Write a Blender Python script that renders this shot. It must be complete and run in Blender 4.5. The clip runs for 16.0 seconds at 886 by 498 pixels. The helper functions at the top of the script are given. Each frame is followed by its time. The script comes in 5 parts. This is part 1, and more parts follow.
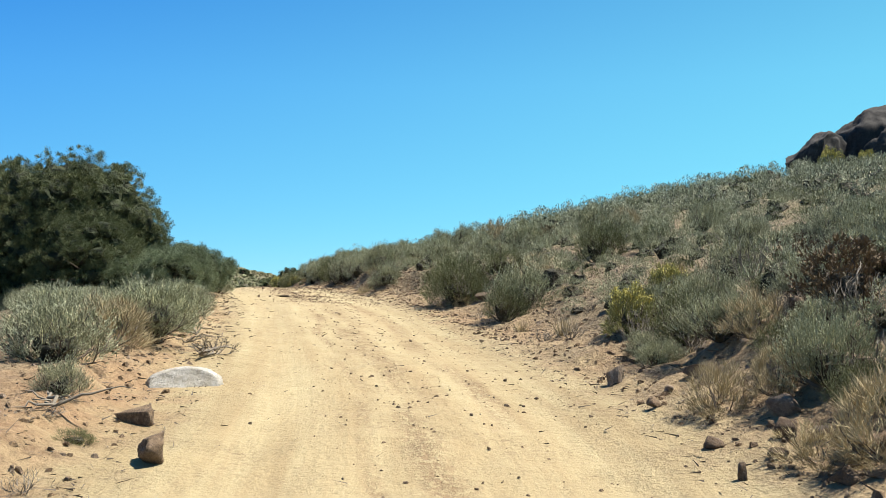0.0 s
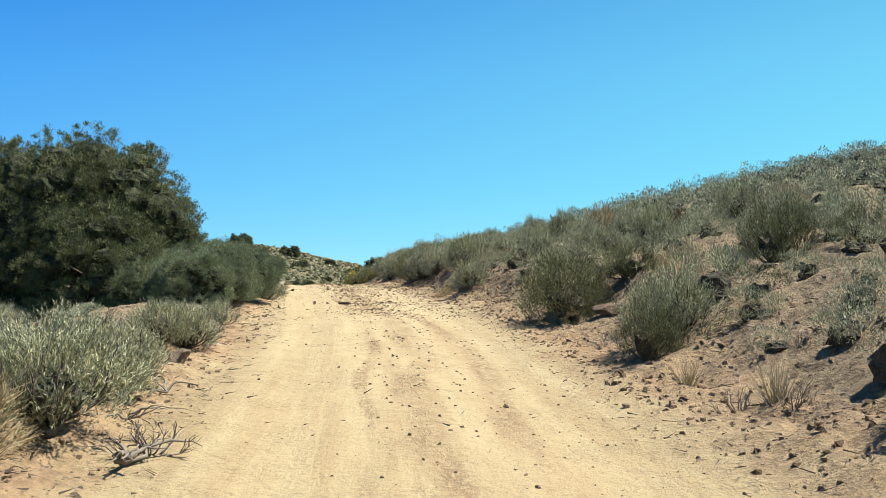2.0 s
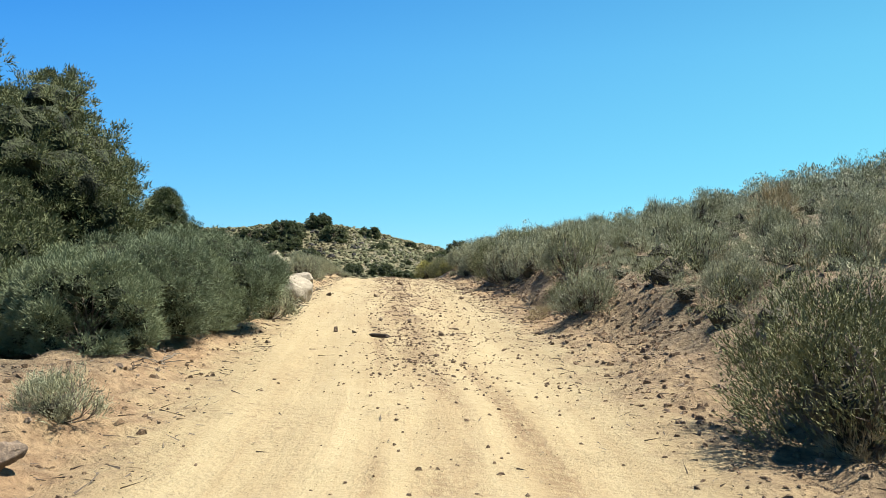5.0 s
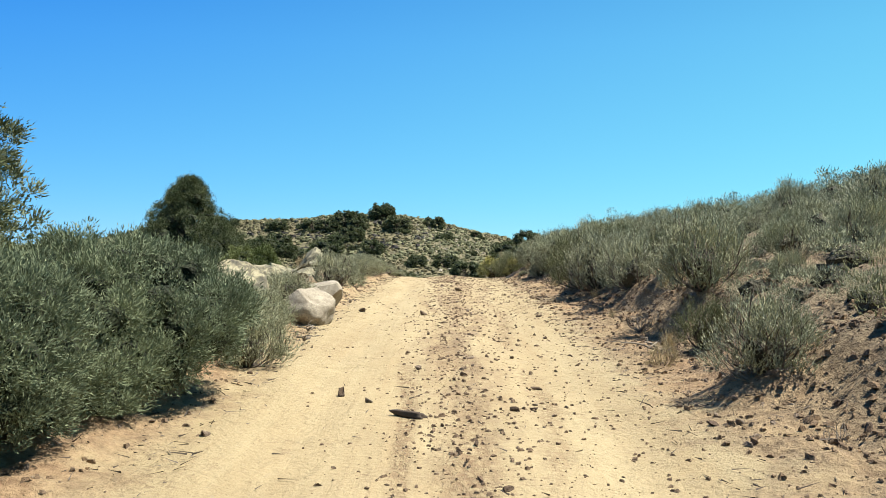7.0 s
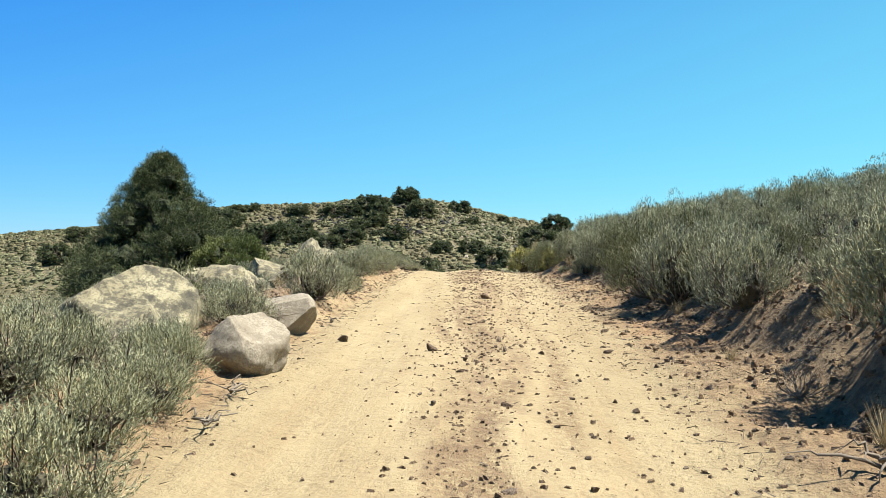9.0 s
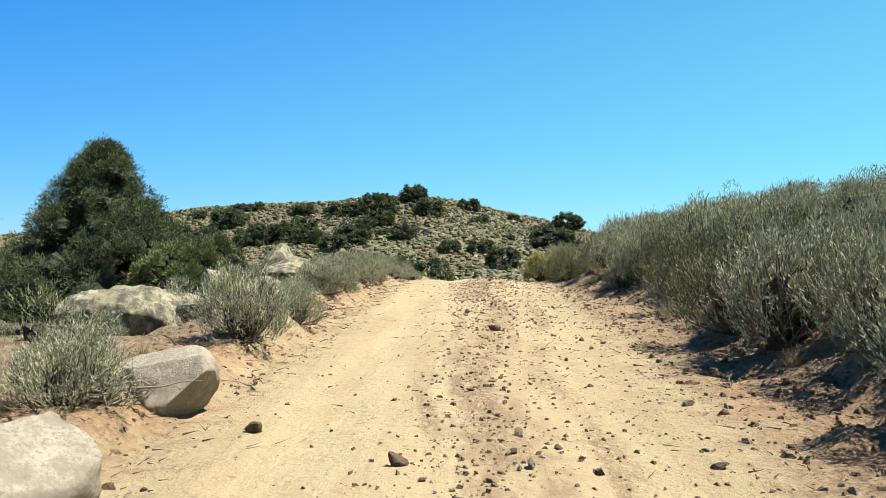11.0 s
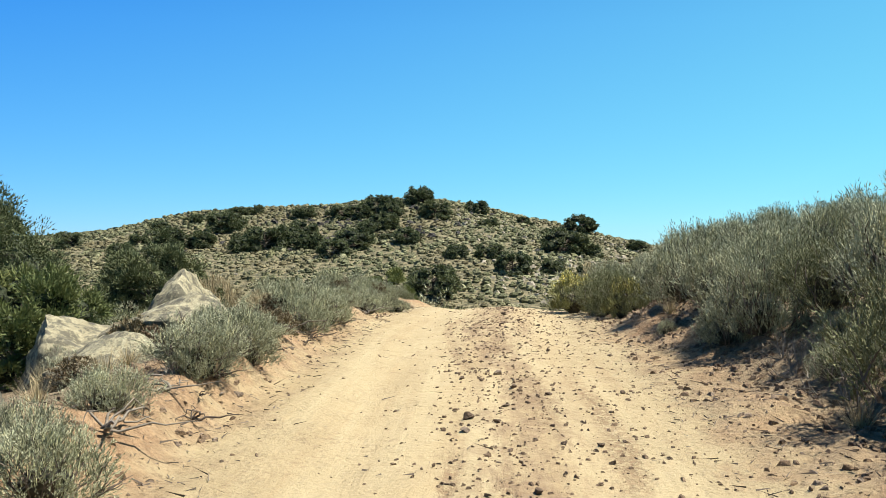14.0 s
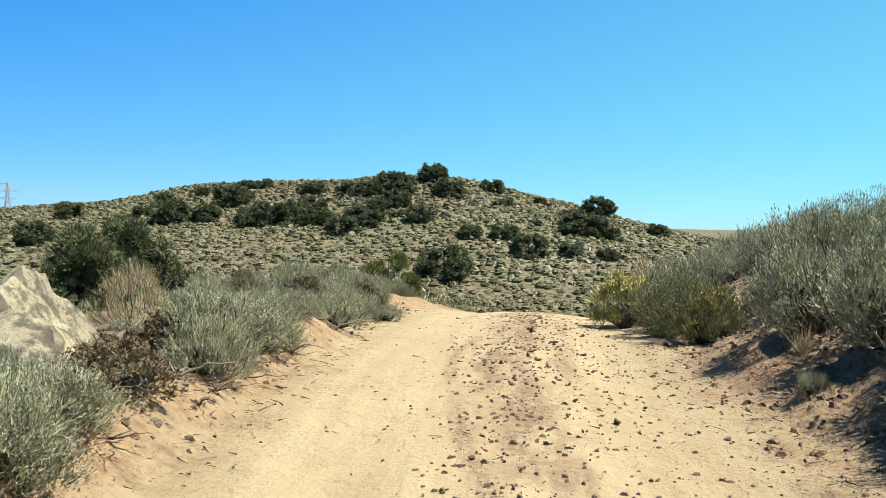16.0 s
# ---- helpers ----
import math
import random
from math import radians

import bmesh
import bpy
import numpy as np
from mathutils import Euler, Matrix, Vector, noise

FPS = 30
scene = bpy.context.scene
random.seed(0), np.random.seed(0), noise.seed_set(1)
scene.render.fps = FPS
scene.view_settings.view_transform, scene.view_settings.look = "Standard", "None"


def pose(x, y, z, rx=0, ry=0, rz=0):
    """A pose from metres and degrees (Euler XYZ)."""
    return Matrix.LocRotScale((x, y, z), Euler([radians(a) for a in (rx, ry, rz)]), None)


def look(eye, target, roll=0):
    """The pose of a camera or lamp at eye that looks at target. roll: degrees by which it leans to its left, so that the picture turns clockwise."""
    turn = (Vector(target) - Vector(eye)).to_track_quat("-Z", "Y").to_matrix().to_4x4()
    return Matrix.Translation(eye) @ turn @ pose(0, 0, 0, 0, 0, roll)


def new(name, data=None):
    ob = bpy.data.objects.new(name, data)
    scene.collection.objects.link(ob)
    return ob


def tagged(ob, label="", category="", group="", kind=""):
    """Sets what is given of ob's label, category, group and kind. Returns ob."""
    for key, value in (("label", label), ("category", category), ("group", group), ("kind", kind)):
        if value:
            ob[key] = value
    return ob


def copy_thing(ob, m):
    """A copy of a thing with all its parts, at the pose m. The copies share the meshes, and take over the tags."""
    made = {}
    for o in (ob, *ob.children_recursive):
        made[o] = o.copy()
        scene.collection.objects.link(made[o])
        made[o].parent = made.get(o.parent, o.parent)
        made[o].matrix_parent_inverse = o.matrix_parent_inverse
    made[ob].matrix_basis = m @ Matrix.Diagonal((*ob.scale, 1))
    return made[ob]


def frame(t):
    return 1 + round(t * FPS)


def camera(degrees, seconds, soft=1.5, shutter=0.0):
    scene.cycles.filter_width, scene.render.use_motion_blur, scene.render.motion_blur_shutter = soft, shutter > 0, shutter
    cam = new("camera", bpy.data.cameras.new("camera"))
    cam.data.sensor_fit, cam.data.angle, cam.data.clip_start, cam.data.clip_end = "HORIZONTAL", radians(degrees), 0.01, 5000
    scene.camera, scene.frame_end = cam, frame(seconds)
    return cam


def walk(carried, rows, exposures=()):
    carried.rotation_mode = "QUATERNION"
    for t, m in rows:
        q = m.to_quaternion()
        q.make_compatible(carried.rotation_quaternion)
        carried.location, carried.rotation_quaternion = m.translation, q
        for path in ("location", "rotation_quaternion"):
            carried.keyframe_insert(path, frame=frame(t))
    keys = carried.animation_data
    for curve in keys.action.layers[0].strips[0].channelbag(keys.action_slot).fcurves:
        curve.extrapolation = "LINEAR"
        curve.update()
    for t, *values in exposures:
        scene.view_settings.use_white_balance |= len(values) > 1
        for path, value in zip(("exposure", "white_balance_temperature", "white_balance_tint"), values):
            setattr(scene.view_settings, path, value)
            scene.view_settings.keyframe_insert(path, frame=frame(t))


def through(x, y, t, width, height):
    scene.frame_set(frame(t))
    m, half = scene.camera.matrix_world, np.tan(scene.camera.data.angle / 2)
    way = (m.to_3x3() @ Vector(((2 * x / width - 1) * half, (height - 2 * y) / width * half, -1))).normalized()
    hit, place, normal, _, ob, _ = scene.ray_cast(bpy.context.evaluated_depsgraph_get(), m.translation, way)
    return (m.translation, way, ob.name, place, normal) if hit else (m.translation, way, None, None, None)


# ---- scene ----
cam = camera(50.1, 16.0, soft=0.65)
METRES, EYE, TILT, LEAN, TURN = 42.0, 1.5, 3.0, 0.0, 0.0
ROWS = [
    (0.0, 0.0, 0.0, 0.0, 0.0, 0.0, 0.0),
    (0.5, -0.0008, 0.0314, 0.0013, 1.32, -0.14, 0.29),
    (1.0, -0.001, 0.0649, 0.0023, 2.78, -0.37, 0.74),
    (1.5, -0.0032, 0.0971, 0.0029, 4.13, -0.59, 0.95),
    (2.0, -0.0055, 0.1285, 0.0036, 5.27, -0.76, 1.03),
    (2.5, -0.0082, 0.161, 0.0044, 6.26, -0.96, 0.92),
    (3.0, -0.012, 0.1935, 0.0048, 7.07, -1.13, 0.72),
    (3.5, -0.0164, 0.2293, 0.0053, 7.84, -1.28, 0.38),
    (4.0, -0.0198, 0.2623, 0.0059, 8.51, -1.42, 0.06),
    (6.5, -0.0477, 0.4279, 0.0069, 13.57, -2.29, 0.4),
    (7.0, -0.0544, 0.4589, 0.0071, 14.38, -2.42, 0.52),
    (7.5, -0.063, 0.4919, 0.0069, 15.11, -2.63, 0.56),
    (8.0, -0.0708, 0.5255, 0.0066, 15.6, -2.96, 0.58),
    (8.5, -0.078, 0.5561, 0.0063, 15.82, -3.26, 0.64),
    (11.0, -0.1105, 0.6941, 0.0039, 16.55, -3.47, 0.98),
    (11.5, -0.118, 0.7196, 0.0033, 16.81, -3.33, 0.87),
    (12.0, -0.1257, 0.7482, 0.003, 17.0, -3.19, 0.82),
    (12.5, -0.1325, 0.7756, 0.0029, 17.02, -3.09, 0.93),
    (13.0, -0.1403, 0.8063, 0.0026, 16.97, -3.05, 1.18),
    (13.5, -0.1467, 0.8349, 0.0024, 16.94, -3.13, 1.26),
    (14.0, -0.1541, 0.8616, 0.0019, 17.04, -3.32, 1.21),
    (14.5, -0.1618, 0.8908, 0.0011, 17.26, -3.63, 1.05),
    (15.0, -0.1696, 0.9195, 0.0005, 17.56, -3.95, 0.77),
    (15.5, -0.179, 0.9497, -0.0008, 17.86, -4.29, 0.32),
    (16.0, -0.1873, 0.9789, -0.002, 17.96, -4.6, -0.12),
]
walk(cam, [(t, pose(0, 0, EYE, TILT, LEAN, TURN) @ pose(METRES * x, METRES * y, METRES * z, 90 + pitch, roll, yaw)) for t, x, y, z, yaw, pitch, roll in ROWS])


# ---- world and sun ----
SUN_ELEVATION, SUN_AZIMUTH = 63.0, 83.0  # degrees; azimuth clockwise from +y
world = bpy.data.worlds.new("clear_sky")
scene.world = world
world.use_nodes = True
wn = world.node_tree.nodes
sky = wn.new("ShaderNodeTexSky")
sky.sky_type, sky.sun_disc = "NISHITA", False
sky.sun_elevation, sky.sun_rotation = radians(SUN_ELEVATION), radians(SUN_AZIMUTH)
sky.altitude, sky.air_density, sky.dust_density, sky.ozone_density = 2600, 0.85, 0.0, 3.0
wn["Background"].inputs["Strength"].default_value = 0.069
deeper = wn.new("ShaderNodeHueSaturation")
deeper.inputs["Saturation"].default_value, deeper.inputs["Hue"].default_value = 1.3, 0.478
world.node_tree.links.new(sky.outputs["Color"], deeper.inputs["Color"])
# the clear desert sky: paler towards the horizon and towards the sun, deepest overhead
sun_way = Vector((math.sin(radians(SUN_AZIMUTH)) * math.cos(radians(SUN_ELEVATION)), math.cos(radians(SUN_AZIMUTH)) * math.cos(radians(SUN_ELEVATION)), math.sin(radians(SUN_ELEVATION))))


def world_math(kind, a, b, op):
    n = wn.new(kind)
    n.operation = op
    for i, v in enumerate((a, b)):
        if isinstance(v, (int, float, Vector)):
            n.inputs[i].default_value = v
        else:
            world.node_tree.links.new(v, n.inputs[i])
    return n.outputs["Value"]


heading = wn.new("ShaderNodeTexCoord").outputs["Generated"]
lift = world_math("ShaderNodeVectorMath", heading, Vector((0, 0, 1)), "DOT_PRODUCT")
sunward = world_math("ShaderNodeVectorMath", heading, sun_way, "DOT_PRODUCT")
paleness = world_math("ShaderNodeMath", world_math("ShaderNodeMath", sunward, 0.67, "MULTIPLY"), world_math("ShaderNodeMath", lift, 1.47, "MULTIPLY"), "SUBTRACT")
ranged = wn.new("ShaderNodeMapRange")
ranged.inputs["From Min"].default_value, ranged.inputs["From Max"].default_value = -0.364, 0.006
world.node_tree.links.new(paleness, ranged.inputs["Value"])
tinted = wn.new("ShaderNodeMix")
tinted.data_type = "RGBA"
tinted.inputs["A"].default_value, tinted.inputs["B"].default_value = (0.3, 1.9, 5.6, 1), (1.33, 4.4, 5.6, 1)
world.node_tree.links.new(ranged.outputs["Result"], tinted.inputs["Factor"])
dimmed = wn.new("ShaderNodeMapRange")
dimmed.inputs["From Min"].default_value, dimmed.inputs["From Max"].default_value, dimmed.inputs["To Min"].default_value, dimmed.inputs["To Max"].default_value = 0.22, 0.85, 1.0, 0.3
world.node_tree.links.new(lift, dimmed.inputs["Value"])
deepened = wn.new("ShaderNodeVectorMath")
deepened.operation = "SCALE"
world.node_tree.links.new(tinted.outputs["Result"], deepened.inputs[0])
world.node_tree.links.new(dimmed.outputs["Result"], deepened.inputs["Scale"])
evened = wn.new("ShaderNodeMix")
evened.data_type = "RGBA"
evened.inputs["Factor"].default_value = 0.75
world.node_tree.links.new(deeper.outputs["Color"], evened.inputs["A"])
world.node_tree.links.new(deepened.outputs["Vector"], evened.inputs["B"])
world.node_tree.links.new(evened.outputs["Result"], wn["Background"].inputs["Color"])
sun = new("sun", bpy.data.lights.new("sun", "SUN"))
sun.data.energy, sun.data.angle, sun.data.color = 4.9, radians(0.53), (1.0, 0.95, 0.86)
sun.matrix_world = look(sun_way * 200, (0, 0, 0))
scene.view_settings.exposure = 1.34


# ---- the lie of the land ----
RNG = np.random.default_rng(7)
LATTICE = RNG.random((256, 256))


def grain(x, y, size, seed=0):
    """Smooth value noise from -1 to 1, with bumps of about that size in metres."""
    x, y = np.asarray(x, float) / size + 17.3 * seed, np.asarray(y, float) / size - 9.1 * seed
    i, j = np.floor(x).astype(int), np.floor(y).astype(int)
    a, b = x - i, y - j
    a, b = a * a * (3 - 2 * a), b * b * (3 - 2 * b)
    i, j, k, m = i % 256, j % 256, (i + 1) % 256, (j + 1) % 256
    low = LATTICE[i, j] * (1 - a) + LATTICE[k, j] * a
    top = LATTICE[i, m] * (1 - a) + LATTICE[k, m] * a
    return 2 * (low * (1 - b) + top * b) - 1


def ramp(v, a, b):
    v = np.clip((np.asarray(v, float) - a) / (b - a), 0, 1)
    return v * v * (3 - 2 * v)


def curve_through(knots, lo=-400.0, hi=400.0, blur=5.0):
    at = np.arange(lo, hi, 0.5)
    value = np.interp(at, [k[0] for k in knots], [k[1] for k in knots])
    n = int(blur / 0.5) | 1
    padded = np.pad(value, n // 2, mode="edge")
    return at, np.convolve(padded, np.ones(n) / n, "valid")


CENTRE = curve_through([(-400, 3), (-30, 1.6), (-10, 0.5), (0, 0.1), (6.5, -0.2), (10, -0.7), (16, -1.75), (20, -2.5), (31, -5.3), (35, -6.3), (46, -9.1), (50, -10.2), (57, -11.7), (66, -12.5), (80, -12), (120, -9), (400, 0)], blur=3)
PROFILE = curve_through([(-400, -6), (-60, -4.2), (-20, -1.6), (0, 0.0), (8, 0.64), (14, 0.93), (20, 1.27), (25, 1.5), (30, 1.68), (35, 1.86), (43, 2.0), (50, 2.08), (56, 2.05), (61, 1.6), (70, 0.2), (84, -2.4), (100, -4.2), (130, -4.6), (400, -5)], blur=4)
CREST = curve_through([(-400, 3), (-150, 3.5), (-79, 4.4), (-69, 5.4), (-52, 7.6), (-44, 9.3), (-31, 9.9), (-18, 10.4), (-9, 11.6), (0, 12.3), (10, 10.4), (22, 7.6), (33, 4.7), (44, 2.2), (60, 0), (90, -2), (400, -3)], blur=5)
HILL_EYE, HILL_AHEAD, HILL_ASIDE = (-7.9, 41.1), (-0.309, 0.951), (0.951, 0.309)


def centre(y):
    return np.interp(y, *CENTRE)


def across(x, y):
    """Metres to the right of the road's middle."""
    return (np.asarray(x, float) - centre(y)) * 0.967


def hill_axes(x, y):
    dx, dy = x - HILL_EYE[0], y - HILL_EYE[1]
    return dx * HILL_AHEAD[0] + dy * HILL_AHEAD[1], dx * HILL_ASIDE[0] + dy * HILL_ASIDE[1]


def ground_z(x, y, fine=True):
    x, y = np.asarray(x, float), np.asarray(y, float)
    u = across(x, y)
    wob = 0.35 * grain(x, y, 2.3, 1) + 0.18 * grain(x, y, 0.8, 2)
    z = np.interp(y, *PROFILE)
    road = 1 - ramp(np.abs(u), 1.7, 2.6)
    # right bank and hillside; the road widens along the cut
    u_road, u = u, np.where(u > 0, u - np.interp(y, (4, 7, 10, 14, 20, 25, 28, 31, 38, 44, 48, 52), (-0.25, -0.25, 0.1, 0.5, 0.55, 0.4, 0.4, 0.7, 0.72, 0.6, 0.4, 0.1)) * ramp(u, 0.6, 2.0), u)
    rise = ramp(u + wob, 1.9, 2.5) * 0.12 + ramp((u + wob * 1.3 - 2.25) / (1.1 + 1.0 * (1 - ramp(y, 9, 15)) - 0.15 * ramp(y, 27, 31) + 0.55 * ramp(y, 43, 49) + 1.3 * (1 - ramp(y, 20, 27)) * ramp(y, 8, 14)), 0, 1) * (0.5 - 0.08 * ramp(y, 42, 49) + 0.2 * (1 - ramp(y, 8, 14)) + 0.12 * grain(y, y * 0, 7, 3))
    up = np.clip(u - 2.6, 0, None)
    slope = 0.225 * np.minimum(up, 14) + 0.17 * np.clip(up - 14, 0, 26) + 0.05 * np.clip(up - 40, 0, 60)
    hold = 1 - 0.25 * ramp(y, 54, 70) - 0.75 * ramp(y, 66, 110)
    ledge = np.clip(2.05 - z, 0, 5) * ramp(u, 2.6, 5.5) * ramp(y, 54, 60) * (1 - ramp(y, 70, 92))
    right = (rise + slope * hold) * np.where(u > 0, 1, 0) * (1 - ramp(y, 66, 105)) + ledge
    # left bank, then a fall to the valley
    v = -u
    lip = ramp(y, 29, 35) * (1 - ramp(y, 50, 54))
    lift = (ramp(v + wob, 1.9, 3.0) * (1 - lip) + ramp((v + 0.55 * wob - 1.95) / 0.55, 0, 1) * lip) * (0.26 - 0.14 * ramp(y, 51, 55) + 0.03 * lip + 0.1 * grain(y, y * 0, 5, 4))
    fall = 0.15 * np.clip(v - 4.2, 0, 24) + 0.02 * np.clip(v - 28, 0, 60)
    fall = fall + 0.38 * ramp(v, 2.9, 4.3) * ramp(y, 36, 41) * (1 - ramp(y, 50, 56))
    left = (lift - fall * (1 - ramp(y, 60, 110))) * np.where(u < 0, 1, 0)
    z = z + right + left
    # the hill beyond the valley
    p, q = hill_axes(x, y)
    crest = np.interp(q, *CREST) + 4.1
    body = ramp(p, 62, 190) * 0.35 + 0.65 * np.clip((p - 86) / 84, 0, 1)
    back = 1 - 0.55 * ramp(p, 178, 330)
    z = z + np.clip(crest, 0, None) * body * back
    z = z + 0.5 * grain(x, y, 14, 5) * ramp(np.abs(u), 8, 22) + 0.7 * grain(x, y, 23, 6) * ramp(p, 80, 130)
    if not fine:
        return z
    off = 1 - road
    near = 1 - ramp(np.abs(u), 9, 16)
    clod = np.abs(grain(x, y, 0.42, 8)) - 0.3
    z = z + off * near * (0.08 * grain(x, y, 0.9, 7) + 0.10 * clod + 0.045 * grain(x, y, 0.2, 9) + 0.014 * grain(x, y, 0.11, 14))
    # wheel tracks, the stony strip between them and small clods
    line = 0.12 * grain(y, y * 0, 6.0, 10)
    tracks = np.exp(-((u - line + 1.05) / 0.34) ** 2) + 0.8 * np.exp(-((u - line - 1.15) / 0.36) ** 2)
    strip = np.exp(-((u - line - 0.05) / 0.45) ** 2)
    z = z + road * (-0.055 * tracks + 0.012 * strip + (0.012 + 0.016 * strip) * grain(x, y, 0.32, 11) + (0.006 + 0.010 * strip) * grain(x, y, 0.13, 12) + 0.02 * grain(x, y, 1.6, 13))
    return z


# ---- materials ----
def material(name, build):
    m = bpy.data.materials.new(name)
    m.use_nodes = True
    nt = m.node_tree
    shader = nt.nodes["Principled BSDF"]
    shader.inputs["Specular IOR Level"].default_value = 0.25
    build(nt, shader)
    return m


def node(nt, kind, **values):
    n = nt.nodes.new(kind)
    for key, value in values.items():
        n.inputs[key.replace("_", " ")].default_value = value
    return n


def noise_of(nt, coords, scale, detail=4.0, rough=0.6):
    n = node(nt, "ShaderNodeTexNoise", Scale=scale, Detail=detail, Roughness=rough)
    nt.links.new(coords, n.inputs["Vector"])
    return n.outputs["Fac"]


def stepped(nt, value, a, b, lo=0.0, hi=1.0):
    n = node(nt, "ShaderNodeMapRange", From_Min=a, From_Max=b, To_Min=lo, To_Max=hi)
    nt.links.new(value, n.inputs["Value"])
    return n.outputs["Result"]


def blend(nt, fac, a, b):
    n = nt.nodes.new("ShaderNodeMix")
    n.data_type = "RGBA"
    for socket, value in ((n.inputs["Factor"], fac), (n.inputs["A"], a), (n.inputs["B"], b)):
        if isinstance(value, (tuple, float, int)):
            socket.default_value = value if not isinstance(value, tuple) else (*value, 1.0)
        else:
            nt.links.new(value, socket)
    return n.outputs["Result"]


def mathed(nt, op, a, b=0.0):
    n = nt.nodes.new("ShaderNodeMath")
    n.operation = op
    for i, value in enumerate((a, b)):
        if isinstance(value, (float, int)):
            n.inputs[i].default_value = value
        else:
            nt.links.new(value, n.inputs[i])
    return n.outputs[0]


def relief(nt, shader, height, strength, distance=0.02):
    n = node(nt, "ShaderNodeBump", Strength=strength, Distance=distance)
    nt.links.new(height, n.inputs["Height"])
    nt.links.new(n.outputs["Normal"], shader.inputs["Normal"])


def ground_look(nt, shader):
    where = nt.nodes.new("ShaderNodeTexCoord").outputs["Object"]
    aside = nt.nodes.new("ShaderNodeAttribute")
    aside.attribute_name = "aside"
    along = nt.nodes.new("ShaderNodeAttribute")
    along.attribute_name = "along"
    u, s = aside.outputs["Fac"], along.outputs["Fac"]

    def lane(stretch):
        n = nt.nodes.new("ShaderNodeCombineXYZ")
        nt.links.new(u, n.inputs["X"])
        nt.links.new(mathed(nt, "MULTIPLY", s, stretch), n.inputs["Y"])
        return n.outputs["Vector"]

    big, mid, small = noise_of(nt, where, 0.35), noise_of(nt, where, 2.2, 6), noise_of(nt, where, 22, 6, 0.7)
    rubble, grit = noise_of(nt, where, 9.0, 5, 0.7), noise_of(nt, where, 70, 3, 0.8)
    streak, thin = noise_of(nt, lane(0.06), 3.0, 6, 0.6), noise_of(nt, lane(0.03), 11.0, 4, 0.6)
    lateral = mathed(nt, "ADD", mathed(nt, "ABSOLUTE", u), stepped(nt, mid, 0.3, 0.7, -0.4, 0.4))
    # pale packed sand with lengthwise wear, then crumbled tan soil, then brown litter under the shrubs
    sand = blend(nt, stepped(nt, streak, 0.36, 0.64), (0.256, 0.193, 0.103), (0.32, 0.26, 0.146))
    sand = blend(nt, stepped(nt, s, 12.0, 26.0, 0, 0.4), sand, blend(nt, streak, (0.288, 0.228, 0.126), (0.36, 0.297, 0.176)))
    sand = blend(nt, stepped(nt, thin, 0.54, 0.7, 0, 0.22), sand, (0.26, 0.18, 0.095))
    soil = blend(nt, stepped(nt, rubble, 0.38, 0.62), (0.16, 0.112, 0.065), (0.30, 0.22, 0.126))
    soil = blend(nt, stepped(nt, big, 0.45, 0.7, 0, 0.6), soil, (0.27, 0.155, 0.08))
    # rusty subsoil shows along the broken lip on the downhill side
    rusty = mathed(nt, "MULTIPLY", stepped(nt, mathed(nt, "ADD", u, stepped(nt, mid, 0.3, 0.7, -0.3, 0.3)), -1.75, -2.1), stepped(nt, s, 20.0, 34.0, 0.2, 0.55))
    soil = blend(nt, rusty, soil, blend(nt, stepped(nt, rubble, 0.4, 0.6), (0.24, 0.14, 0.072), (0.35, 0.225, 0.122)))
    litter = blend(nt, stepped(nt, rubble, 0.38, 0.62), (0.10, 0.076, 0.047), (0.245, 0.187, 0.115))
    # ground away from the road; dark patches stand in for shade between bushes
    gap_shaded_heath = blend(nt, stepped(nt, noise_of(nt, where, 1.3, 6, 0.7), 0.44, 0.57), (0.048, 0.047, 0.024), (0.165, 0.142, 0.08))
    base = blend(nt, stepped(nt, lateral, 1.7, 2.4), sand, soil)
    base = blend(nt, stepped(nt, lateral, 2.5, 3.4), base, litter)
    base = blend(nt, stepped(nt, mathed(nt, "MAXIMUM", lateral, mathed(nt, "SUBTRACT", s, 55.0)), 6.0, 14.0), base, gap_shaded_heath)
    speck = mathed(nt, "MULTIPLY", stepped(nt, small, 0.55, 0.68, 0, 0.7), stepped(nt, lateral, 0.6, 2.2, 0.22, 1.0))
    base = blend(nt, speck, base, (0.10, 0.068, 0.042))
    base = blend(nt, stepped(nt, grit, 0.56, 0.72, 0, 0.35), base, (0.16, 0.11, 0.065))
    # two tyre prints: cleats pressed into darker turned sand
    wave = node(nt, "ShaderNodeTexWave", Scale=3.9, Distortion=7.0, Detail=2.0)
    wave.bands_direction = "Y"
    nt.links.new(lane(1.0), wave.inputs["Vector"])
    drift = stepped(nt, noise_of(nt, lane(0.5), 0.25, 1), 0.3, 0.7, -0.3, 0.3)
    prints = 0.0
    for middle, half in ((0.22, 0.2), (-0.28, 0.07), (0.85, 0.12)):
        gap = mathed(nt, "ABSOLUTE", mathed(nt, "SUBTRACT", mathed(nt, "ADD", u, drift), middle))
        prints = mathed(nt, "MAXIMUM", stepped(nt, gap, half * 1.5, half * 0.6), prints)
    faded = stepped(nt, noise_of(nt, lane(0.2), 1.3, 3), 0.42, 0.58, 0.15, 1.0)
    prints = mathed(nt, "MULTIPLY", prints, faded)
    churned = mathed(nt, "MULTIPLY", prints, stepped(nt, noise_of(nt, lane(0.6), 16.0, 5, 0.75), 0.44, 0.56))
    cleats = mathed(nt, "MULTIPLY", prints, stepped(nt, wave.outputs["Fac"], 0.35, 0.65))
